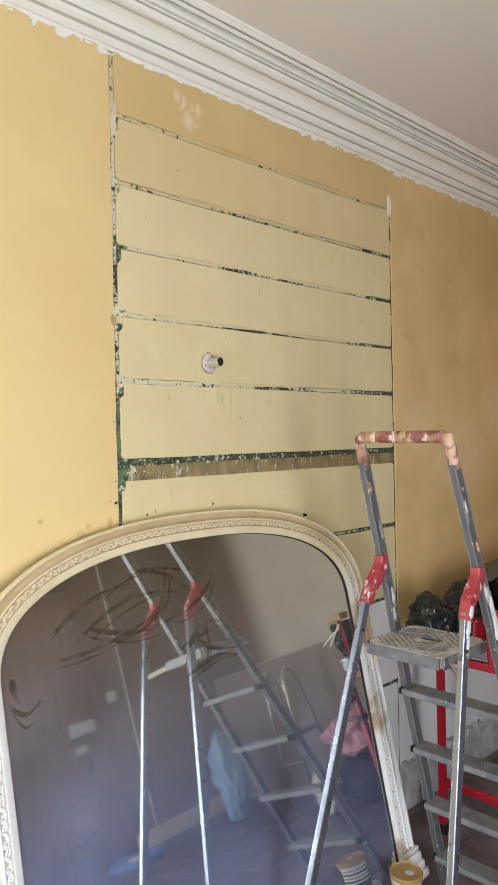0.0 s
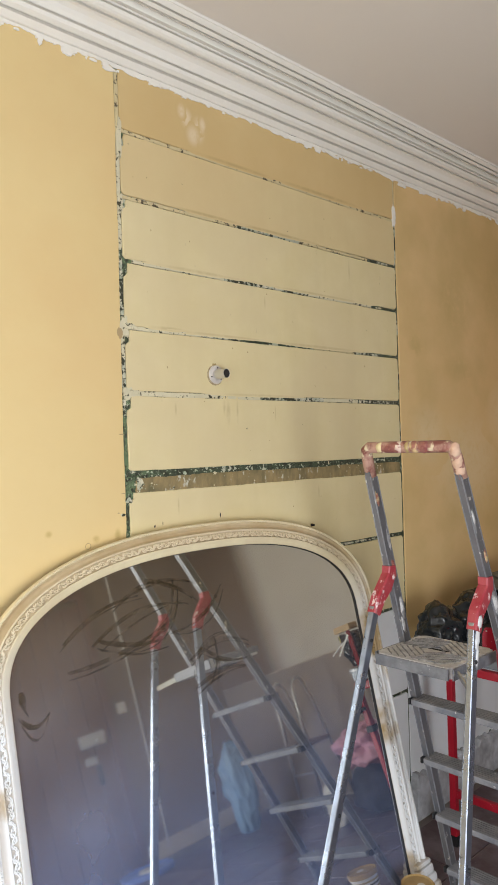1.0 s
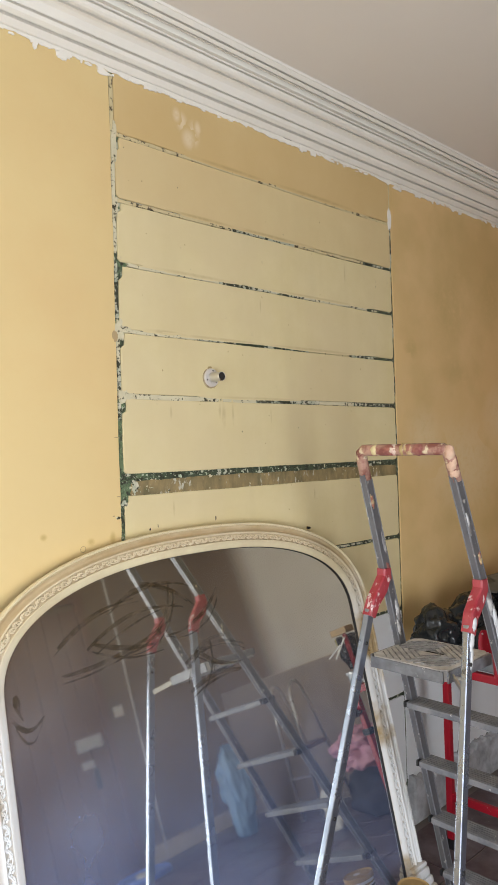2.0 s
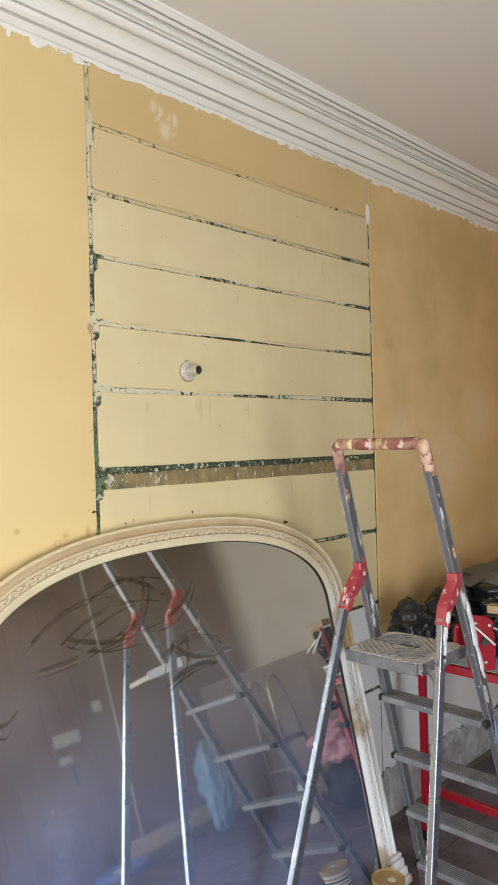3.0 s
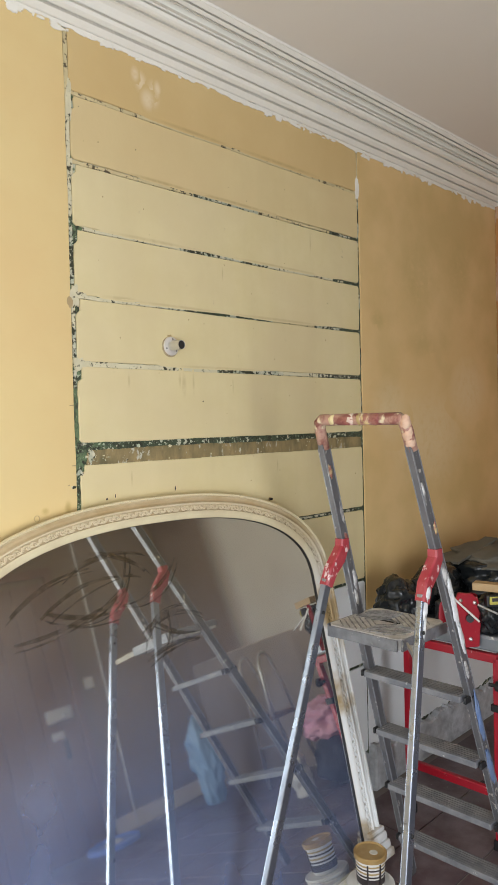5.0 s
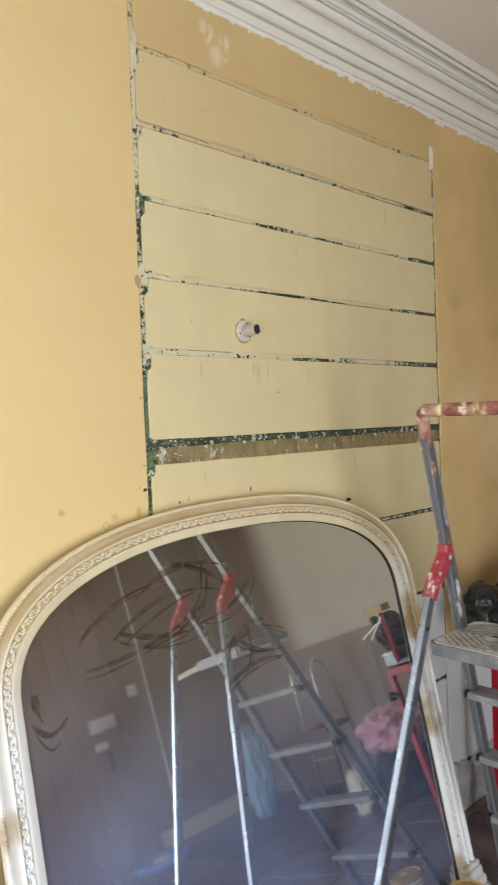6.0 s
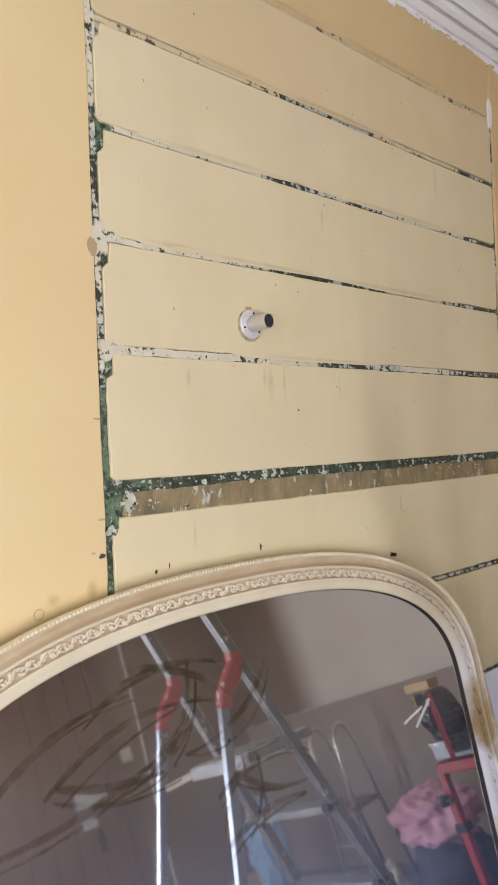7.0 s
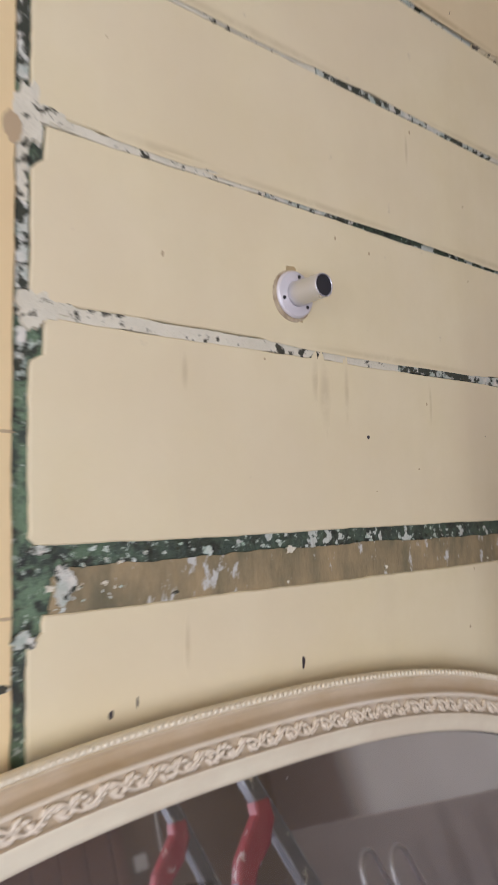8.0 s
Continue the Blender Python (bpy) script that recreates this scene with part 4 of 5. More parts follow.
# ---- the platform stepladder ----
def stepladder():
    root = thing("stepladder", (0.6, -0.73, 0), "paint-splashed aluminium platform stepladder with red hinge caps", "stepladder")

    def rail(z, side):
        """A point on the climbing rail at height z; side 0 is by the wall."""
        d = 1.811 - z
        return Vector((0.515 + 0.346 * d, -0.5805 + 0.0460 * d, z)) if side == 0 else Vector((0.521 + 0.348 * d, -0.896 - 0.0310 * d, z))

    def leg(z, side):
        d = 1.36 - z
        return Vector((0.587 - 0.300 * d, -0.566 + 0.0510 * d, z)) if side == 0 else Vector((0.594 - 0.286 * d, -0.907 - 0.0825 * d, z))

    for side in (0, 1):
        part("rail", beam(rail(0.0, side), rail(1.735, side), 0.022, 0.036, (0, 1, 0), 0.004), ALU_DULL, root, "grey splashed aluminium rail")
        for dx in (-0.0165, 0.0165):
            off = Vector((dx, 0, 0.0))
            part("rail_flange", beam(rail(0.02, side) + off, rail(1.715, side) + off, 0.025, 0.004, (0, 1, 0), 0.001), LIP, root)
        lg = part("rear_leg", beam(leg(0.0, side), leg(1.285, side), 0.022, 0.030, (0, 1, 0), 0.004), ALU, root, "bright aluminium leg")
        part("rubber_foot", beam(leg(0.0, side), leg(0.06, side), 0.030, 0.044, (0, 1, 0), 0.004), BLACK, lg)
        # the hinge cap bends from the rail down over the leg
        bm = bmesh.new()
        pts = [rail(1.408, side) + Vector((-0.004, 0, 0)), rail(1.378, side) + Vector((-0.015, 0, 0)), rail(1.345, side).lerp(leg(1.345, side), 0.55), leg(1.308, side) + Vector((0.012, 0, 0)), leg(1.262, side) + Vector((0.002, 0, 0))]
        rows = []
        for i, p in enumerate(pts):
            d = (pts[min(i + 1, 4)] - pts[max(i - 1, 0)]).normalized()
            u = Vector((0, 1, 0)).cross(d).normalized()
            w, t = 0.0170, (0.0195, 0.022, 0.026, 0.022, 0.0185)[i]
            rows.append([bm.verts.new(p + u * q * t + Vector((0, r * w, 0))) for q, r in ((-1, -0.75), (-0.75, -1), (0.75, -1), (1, -0.75), (1, 0.75), (0.75, 1), (-0.75, 1), (-1, 0.75))])
        for r, q in zip(rows, rows[1:]):
            for k in range(8):
                bm.faces.new((r[k], r[(k + 1) % 8], q[(k + 1) % 8], q[k]))
        bm.faces.new(rows[0])
        bm.faces.new(rows[-1])
        part("hinge_cap", bm, RED_PLASTIC, root, "white-splashed red plastic cap")
        for z in (1.18, 0.66):
            p = leg(z, side)
            part("rivet", lathe(p + Vector((0, 0.012, 0)) if side == 1 else p + Vector((0, 0.012, 0)), [(0.006, 0.0), (0.006, 0.026), (0.003, 0.028)], 12, "y"), BLACK, root)
    for k, (z, dx, dy, w, h) in enumerate(((1.285, 0.006, -0.0165, 0.011, 0.020), (1.245, 0.004, -0.0125, 0.010, 0.034), (1.19, 0.006, -0.0115, 0.006, 0.03))):
        bm = crumple((0, 0, 0), (w, 0.0026, h), 0.5, 460 + k, 3, freq=2.4)
        bm.transform(Matrix.Translation(leg(z, 1) + Vector((dx, dy, 0))) @ Matrix.Rotation(math.atan(0.286), 4, "Y"))
        part("paint_splash", bm, PLASTER, root, smooth=True)
    # plaster and paint splashed on the rails
    tilt = Matrix.Rotation(-math.atan(0.347), 4, "Y")
    for k, (side, z, dx, w, h, m) in enumerate(((1, 1.255, 0.010, 0.011, 0.060, PLASTER), (1, 1.19, 0.009, 0.013, 0.075, PLASTER), (1, 1.10, 0.010, 0.011, 0.055, PLASTER), (1, 1.315, 0.0, 0.012, 0.030, SPLASH), (1, 1.335, -0.004, 0.010, 0.03, SPLASH), (1, 1.47, 0.008, 0.007, 0.02, GRIP_CREAM), (1, 1.58, -0.008, 0.006, 0.035, SPLASH),
                                               (1, 0.80, 0.004, 0.013, 0.10, BLUE_PAINT), (1, 0.64, 0.0, 0.015, 0.07, BLUE_PAINT), (1, 1.0, -0.003, 0.008, 0.03, SPLASH), (0, 1.64, -0.006, 0.008, 0.020, GRIP_CREAM), (0, 1.50, 0.009, 0.006, 0.035, SPLASH),
                                               (0, 1.26, 0.007, 0.009, 0.045, SPLASH), (0, 1.20, -0.006, 0.008, 0.03, SPLASH), (0, 1.40, 0.005, 0.008, 0.03, DULL_RED))):
        bm = crumple((0, 0, 0), (w, 0.0022, h), 0.55, 400 + k, 3, freq=2.6)
        bm.transform(Matrix.Translation(rail(z, side) + Vector((dx, -0.0108, 0))) @ tilt)
        part("paint_splash", bm, m, root, smooth=True)
    # the hoop handle
    t0, t1 = rail(1.808, 0), rail(1.806, 1)
    d0, d1 = (rail(1.70, 0) - t0).normalized(), (rail(1.70, 1) - t1).normalized()
    y0, y1 = Vector((0, -1, 0)), Vector((0, 1, 0))
    pts = [t0 + d0 * 0.10, t0 + d0 * 0.035, t0 + d0 * 0.008 + y0 * 0.004, t0 + y0 * 0.016]
    pts += [t0.lerp(t1, k / 8) for k in range(1, 8)] + [t1 + y1 * 0.016, t1 + d1 * 0.008 + y1 * 0.004, t1 + d1 * 0.035, t1 + d1 * 0.10]
    part("handle", ring(pts, 0.0185, 12), PINK_GRIP, root, "worn red grip smeared with plaster", smooth=True)
    for k, (u, w, m) in enumerate(((0.20, 0.014, CREAM), (0.38, 0.032, DULL_RED), (0.42, 0.018, PINKISH_SMEAR), (0.60, 0.022, GRIP_CREAM), (0.70, 0.024, DULL_RED), (0.52, 0.010, PRINT_TAN))):
        p = t0.lerp(t1, u) + Vector((-0.0055, -0.001, 0.0))
        part("plaster_splash", crumple(p, (0.0150, w, 0.0168), 0.20, 71 + k, 3, freq=2.4), m, root, smooth=True)
    for k, (u, q) in enumerate(((0.012, 0.022), (0.045, 0.026), (0.075, 0.018))):
        part("plaster_splash", crumple(t1 + d1 * u + Vector((-0.0045, -0.0035, 0)), (0.0158, 0.0150, q), 0.16, 91 + k, 3, freq=2.0), PEACH_SMEAR, root, smooth=True)
    # treads
    for i, z in enumerate((0.908, 0.671, 0.434, 0.197)):
        a, b = rail(z, 0), rail(z, 1)
        c = (a + b) / 2 + Vector((-0.012, 0, 0))
        w = abs(a.y - b.y) - 0.0
        tr = part("tread", boxed(c, (0.082, w - 0.012, 0.022), None, 0.004), TREAD, root, "ribbed grey tread")
        bm = bmesh.new()
        for k in range(6):
            box(bm, c + Vector((-0.032 + k * 0.0128, 0, 0.0118)), (0.004, w - 0.016, 0.0012))
        tagged(part("rib", bm, TREAD, tr), kind="stuff")
        for e, s in ((a, 1), (b, -1)):
            part("end_cap", boxed(Vector((c.x, e.y + s * 0.006, z - 0.002)), (0.070, 0.010, 0.022), None, 0.004), BLACK, tr)
    part("spreader", beam(leg(1.095, 1), Vector((0.60, -0.842, 1.112)), 0.006, 0.020, (0, 1, 0), 0.001), STEEL, root)
    # platform with a grip hole
    px0, px1, py0, py1, pz = 0.572, 0.850, -0.832, -0.552, 1.132
    bm = bmesh.new()
    hx, hy = 0.735, -0.686
    outer = [(px0, py0 + 0.02), (px0 + 0.02, py0), (px1 - 0.02, py0), (px1, py0 + 0.02), (px1, py1 - 0.02), (px1 - 0.02, py1), (px0 + 0.02, py1), (px0, py1 - 0.02)]
    inner = [(hx + 0.019 * math.cos(a), hy + (0.036 if math.sin(a) > 0 else -0.036) + 0.019 * math.sin(a)) for a in [math.pi * 2 * (k + 0.5) / 16 for k in range(16)]]
    top_o = [bm.verts.new((x, y, pz)) for x, y in outer]
    low_o = [bm.verts.new((x, y, pz - 0.036)) for x, y in outer]
    top_i = [bm.verts.new((x, y, pz)) for x, y in inner]
    low_i = [bm.verts.new((x, y, pz - 0.036)) for x, y in inner]
    for o, lo in ((top_o, low_o), (top_i, low_i)):
        for i in range(len(o)):
            k = (i + 1) % len(o)
            bm.faces.new((o[i], o[k], lo[k], lo[i]))
    for o, q in ((top_o, top_i), (low_o, low_i)):
        es = [bm.edges.get((o[i], o[(i + 1) % len(o)])) for i in range(len(o))] + [bm.edges.get((q[i], q[(i + 1) % len(q)])) for i in range(len(q))]
        bmesh.ops.triangle_fill(bm, edges=es, use_beauty=True)
    plat = part("platform", bm, DECK, root, "plaster-smeared ribbed platform with a grip hole")
    # near-black fill and backing stand in for the shade in the hole
    part("grip_hole", ring([(hx, hy - 0.052, pz - 0.0210), (hx, hy + 0.052, pz - 0.0210)], 0.0186, 18), DARK, plat, "dark fill for the grip hole's shade")
    part("hole_lining", boxed((hx, hy, pz - 0.044), (0.06, 0.13, 0.006)), DARK, plat)
    # nested chevrons pressed into the platform
    bm = bmesh.new()
    for k in range(7):
        r = 0.045 + 0.024 * k
        for sx, sy in ((1, 1), (1, -1), (-1, 1), (-1, -1)):
            a = Vector((hx - 0.03 + sx * r, hy, pz + 0.001))
            b = Vector((hx - 0.03, hy + sy * r * 1.1, pz + 0.001))
            pts = [a.lerp(b, t / 40) for t in range(41)]
            pts = [p for p in pts if px0 + 0.012 < p.x < px1 - 0.012 and py0 + 0.012 < p.y < py1 - 0.012]
            if len(pts) > 3:
                beam(pts[0], pts[-1], 0.0045, 0.003, (0, 0, 1), 0, bm=bm)
    tagged(part("rib", bm, RIB, plat), kind="stuff")
    part("lip", boxed(((px0 + px1) / 2, py1 + 0.004, pz - 0.014), (px1 - px0 - 0.02, 0.006, 0.026), None, 0.002), TREAD, plat)
    part("lip", boxed(((px0 + px1) / 2, py0 - 0.004, pz - 0.020), (px1 - px0 - 0.012, 0.006, 0.036), None, 0.002), LIP, plat)
    part("lip", boxed((px0 - 0.003, (py0 + py1) / 2, pz - 0.020), (0.006, py1 - py0 - 0.012, 0.036), None, 0.002), LIP_DIM, plat)
    part("pivot_bar", ring([(px0 + 0.05, py1 + 0.02, pz - 0.03), (px0 + 0.05, py0 - 0.03, pz - 0.03)], 0.006, 10), STEEL, root)


stepladder()


# ---- the red workbench and what lies on it ----
BX, BY0, BY1, BZ, BX2 = 1.520, -0.255, -0.685, 0.825, 2.68


def workbench():
    root = thing("workbench", (1.9, -0.45, 0), "red enamelled steel folding workbench standing by the wall", "workbench")
    for x in (BX, BX2):
        for y in (BY0, BY1):
            lg = part("leg", beam((x, y, 0.0), (x, y, BZ - 0.02), 0.030, 0.030, (0, 1, 0), 0.004), RED_STEEL, root)
            part("rubber_foot", boxed((x, y, 0.022), (0.044, 0.044, 0.044), None, 0.006), BLACK, lg)
            part("collar", boxed((x, y, 0.60), (0.046, 0.046, 0.03), None, 0.004), BLACK, lg)
        part("end_rail", beam((x, BY0, BZ - 0.022), (x, BY1, BZ - 0.022), 0.03, 0.036, (1, 0, 0), 0.004), RED_STEEL, root)
        part("stretcher", beam((x, BY0, 0.235), (x, BY1, 0.235), 0.024, 0.036, (1, 0, 0), 0.004), RED_STEEL, root)
    for y in (BY0, BY1):
        part("side_rail", beam((BX, y, BZ - 0.022), (BX2, y, BZ - 0.022), 0.03, 0.036, (0, 1, 0), 0.004), RED_STEEL, root)
    tray = part("bench_top", boxed(((BX + BX2) / 2 + 0.01, (BY0 + BY1) / 2, BZ + 0.036), (BX2 - BX + 0.02, BY0 - BY1 + 0.02, 0.066), None, 0.005), GREY_STEEL, root, "grey sheet steel top")
    part("edge_strip", boxed((BX - 0.002, (BY0 + BY1) / 2, BZ + 0.060), (0.008, BY0 - BY1 + 0.024, 0.014), None, 0.002), LIP, tray, "pale worn edge")
    part("clamp_knob", lathe((BX - 0.03, BY1 + 0.004, 0.70), [(0.008, -0.02), (0.008, 0.01), (0.02, 0.012), (0.022, 0.024), (0.014, 0.03)], 16, "y"), BLACK, root, "black knob")
    return BZ + 0.069


top = workbench()


def vice():
    root = thing("bench_vice", (1.56, -0.5, top), "red enamelled tool head with bolted plates on the workbench", "tool")
    for k, (x, y, r, sc) in enumerate(((1.470, -0.572, -38, 1.22), (1.520, -0.45, -44, 0.62), (1.66, -0.50, -30, 0.70))):
        bm = bmesh.new()
        out = [(-0.045, 0), (0.045, 0), (0.052, 0.10), (0.044, 0.165), (0.020, 0.185), (-0.025, 0.190), (-0.045, 0.15), (-0.05, 0.08)]
        turn = Matrix.Translation((x, y, top - (0.052 if k == 0 else 0))) @ Matrix.Rotation(radians(r), 4, "Z") @ Matrix.Scale(sc, 4)
        a = [bm.verts.new(turn @ Vector((u, -0.008, v))) for u, v in out]
        b = [bm.verts.new(turn @ Vector((u, 0.008, v))) for u, v in out]
        bm.faces.new(a)
        bm.faces.new(b)
        for i in range(8):
            bm.faces.new((a[i], a[(i + 1) % 8], b[(i + 1) % 8], b[i]))
        bmesh.ops.bevel(bm, geom=bm.edges[:], offset=0.003, segments=2, affect="EDGES")
        pl = part("plate", bm, RED_STEEL, root)
        for u, v in ((-0.022, 0.165), (0.028, 0.155), (0.012, 0.03)):
            bmb = bmesh.new()
            bmesh.ops.create_uvsphere(bmb, u_segments=10, v_segments=6, radius=0.007, matrix=turn @ Matrix.Translation((u, -0.010, v)))
            part("bolt", bmb, STEEL, pl)
    part("motor_block", boxed((1.66, -0.41, top + 0.05), (0.22, 0.09, 0.10), Matrix.Rotation(radians(8), 3, "Z"), 0.012), BLACK, root, "black motor block")
    part("spindle", ring([(1.455, -0.60, top + 0.075), (1.56, -0.53, top + 0.075)], 0.016, 12), BLACK, root)


vice()


def bags():
    for nm, lab, at, size, amt, seed, m in (
        ("bin_bag", "crumpled shiny black plastic bag at the bench's end", (1.485, -0.235, top + 0.075), (0.115, 0.10, 0.10), 0.34, 3, BLACK_BAG),
        ("bin_bag", "crumpled shiny black plastic bag heaped behind the tools", (1.78, -0.27, top + 0.095), (0.21, 0.11, 0.11), 0.34, 5, BLACK_BAG),
        ("bin_bag", "large black plastic bag sagging over the bench", (2.12, -0.40, top + 0.105), (0.25, 0.22, 0.12), 0.32, 8, BLACK_BAG),
        ("bin_bag", "small black plastic bag stuffed under the pine offcut", (1.585, -0.635, top + 0.075), (0.085, 0.065, 0.095), 0.26, 11, BLACK_BAG),
    ):
        root = tagged(part(nm, crumple((0, 0, 0), size, amt, seed, 5, flat=size[2] * 0.72, freq=1.25, ridge=0.75), m, None, lab, smooth=True), category="bag", group="bin bags")
        root.location = at
    t = part("tarpaulin", crumple((0, 0, 0), (0.36, 0.24, 0.045), 0.35, 12, 5, freq=0.9, ridge=0.5), TARP, None, "dusty grey tarpaulin folded over the bags", smooth=True)
    tagged(t, category="tarpaulin").location = (2.28, -0.36, top + 0.215)
    b = part("board", boxed((0, 0, 0), (0.42, 0.07, 0.012), Matrix.Rotation(radians(-9), 3, "Y"), 0.002), TARP, None, "dark thin board lying on the tarpaulin")
    tagged(b, category="board").location = (2.06, -0.30, top + 0.245)


bags()
tagged(part("wood_block", boxed((1.545, -0.648, top + 0.200), (0.055, 0.140, 0.032), Matrix.Rotation(radians(12), 3, "Z"), 0.003), PINE, None, "sawn pine offcut lying on black bags"), category="wood")


def small_tools():
    root = thing("tape_measure", (1.515, -0.665, top + 0.13), "black tape measure with a yellow label among the tools", "tape measure")
    r = Matrix.Rotation(radians(-42), 3, "Z")
    part("case", boxed((1.527, -0.668, top + 0.150), (0.072, 0.035, 0.050), r, 0.008), BLACK, root)
    part("label_plate", boxed((1.514, -0.682, top + 0.153), (0.046, 0.006, 0.032), r, 0.001), LABEL, root, "yellow label")
    part("printed_bar", boxed((1.5105, -0.6855, top + 0.157), (0.028, 0.002, 0.014), r), PRINT, root)
    bm = beam((1.425, -0.540, top + 0.160), (1.436, -0.652, top + 0.076), 0.009, 0.003, (0, 0, 1), 0.001)
    tagged(part("cable_tie", bm, NYLON, None, "long white nylon strip leaning over the red tool"), category="strip")
    bm = beam((1.475, -0.625, top + 0.135), (1.50, -0.755, top + 0.088), 0.007, 0.006, (0, 0, 1), 0.001)
    tagged(part("rod", bm, STEEL, None, "thin steel rod across the bench tools"), category="rod")


small_tools()


# ---- tubs by the mirror's foot ----
def tubs():
    c = (0.916, -0.458)
    low = thing("paint_bucket", (*c, 0), "white plastic bucket under a small tub", "bucket")
    part("body", lathe((*c, 0), [(0.082, 0.0), (0.084, 0.003), (0.087, 0.036), (0.090, 0.038), (0.090, 0.042), (0.086, 0.044)], 40), TUB, low, smooth=False)
    part("lid", lathe((*c, 0.044), [(0.088, 0.0), (0.092, 0.004), (0.090, 0.012), (0.082, 0.011), (0.02, 0.011)], 40), TUB, low)
    up = thing("filler_tub", (*c, 0.056), "small printed tub with an ochre lid standing on a bucket", "tub")
    z = 0.0565
    body = part("body", lathe((*c, z), [(0.050, 0.0), (0.052, 0.003), (0.057, 0.105), (0.056, 0.107)], 40), TUB, up, smooth=True)
    lid = part("lid", lathe((*c, z + 0.107), [(0.057, -0.008), (0.062, -0.006), (0.063, 0.010), (0.060, 0.013), (0.055, 0.008), (0.02, 0.008)], 40), LID, up, "ochre plastic lid smeared with white")
    part("label", lathe((*c, z + 0.012), [(0.0528, 0.0), (0.0540, 0.026)], 40), PRINT, body, "dark printed band")
    for k in range(4):
        part("printed_bar", lathe((*c, z + 0.044 + 0.013 * k), [(0.0546 + 0.0006 * k, 0.0), (0.0549 + 0.0006 * k, 0.006)], 40), PRINT_TAN if k % 2 else PRINT, body)
    for a in (205, 255):
        p = Vector((*c, 0)) + Vector((math.cos(radians(a)), math.sin(radians(a)), 0)) * 0.0550
        part("printed_bar", boxed((p.x, p.y, z + 0.054), (0.006, 0.006, 0.08), Matrix.Rotation(radians(a), 3, "Z")), PRINT, body)
    part("smudge", lathe((c[0] + 0.005, c[1] - 0.012, z + 0.1152), [(0.016, 0.0), (0.014, 0.0015)], 14), FILLER, lid)


tubs()

# ---- what the mirror shows of the room behind ----
def back_door():
    root = thing("door_1", (1.25, Y0, 0), "brown boarded wooden door with a steel lever handle", "door", kind="structure")
    x0, x1 = 0.80, 1.74
    for k in range(6):
        w = (x1 - x0) / 6
        part("plank", boxed((x0 + w * (k + 0.5), Y0 + 0.016, 1.03), (w - 0.006, 0.03, 2.06), None, 0.004), DOORWOOD, root)
    for x in (x0 - 0.04, x1 + 0.04):
        part("jamb", boxed((x, Y0 + 0.02, 1.06), (0.07, 0.04, 2.12), None, 0.004), DOORWOOD, root)
    part("lintel", boxed(((x0 + x1) / 2, Y0 + 0.02, 2.15), (x1 - x0 + 0.16, 0.04, 0.07), None, 0.004), DOORWOOD, root)
    h = part("rim_lock", boxed((1.575, Y0 + 0.052, 1.005), (0.21, 0.04, 0.095), None, 0.006), SATIN, root, "steel rim lock")
    part("lever", ring([(1.60, Y0 + 0.07, 0.99), (1.60, Y0 + 0.105, 0.985), (1.585, Y0 + 0.115, 0.975), (1.49, Y0 + 0.115, 0.965)], 0.013, 10), SATIN, h, "steel lever")
    part("key", boxed((1.53, Y0 + 0.09, 0.975), (0.02, 0.05, 0.006), None, 0.001), STEEL, h)
    part("keyhole_plate", boxed((1.535, Y0 + 0.036, 0.855), (0.10, 0.010, 0.055), None, 0.004), SATIN, root, "steel keyhole plate")
    part("bolt", boxed((1.585, Y0 + 0.040, 0.74), (0.04, 0.018, 0.15), None, 0.003), BLACK, root, "dark iron bolt")


back_door()
sw = thing("light_switch", (1.92, Y0, 1.16), "white plastic light switch on the brown wall", "switch")
part("plate", boxed((1.92, Y0 + 0.006, 1.17), (0.085, 0.012, 0.085), None, 0.003), NYLON, sw)
part("rocker", boxed((1.92, Y0 + 0.014, 1.17), (0.04, 0.006, 0.05), None, 0.002), NYLON, sw)
tagged(part("conduit", ring([(2.10, Y0 + 0.012, ZC - 0.2), (2.08, Y0 + 0.012, 1.6), (2.02, Y0 + 0.012, 0.02)], 0.008, 8), NYLON, None, "thin white cable conduit running down the brown wall"), category="conduit")
tagged(part("baseboard", boxed((2.4, Y0 + 0.008, 0.06), (1.18, 0.016, 0.12), None, 0.003), BEIGE_WALL, None, "pale painted skirting board"), kind="structure", category="baseboard")


def sack():
    ob = part("rubbish_sack", crumple((0, 0, 0), (0.115, 0.10, 0.30), 0.32, 21, 5, flat=0.30, freq=1.3, ridge=1.2), BLUE_BAG, None, "tall blue plastic sack standing on the floor", smooth=True)
    tagged(ob, category="sack").location = (2.38, -2.97, 0.30)
    c = (1.62, -3.30)
    lid = thing("bucket_lid", (*c, 0), "large blue plastic bucket lid lying on the floor", "lid")
    part("disc", lathe((*c, 0.0), [(0.19, 0.0), (0.198, 0.008), (0.198, 0.032), (0.186, 0.040), (0.17, 0.026), (0.08, 0.024), (0.05, 0.024)], 40), BLUE_LID, lid)
    part("hub", lathe((*c, 0.0245), [(0.065, 0.0), (0.060, 0.016), (0.02, 0.017)], 24), NYLON, lid, "white centre")


sack()


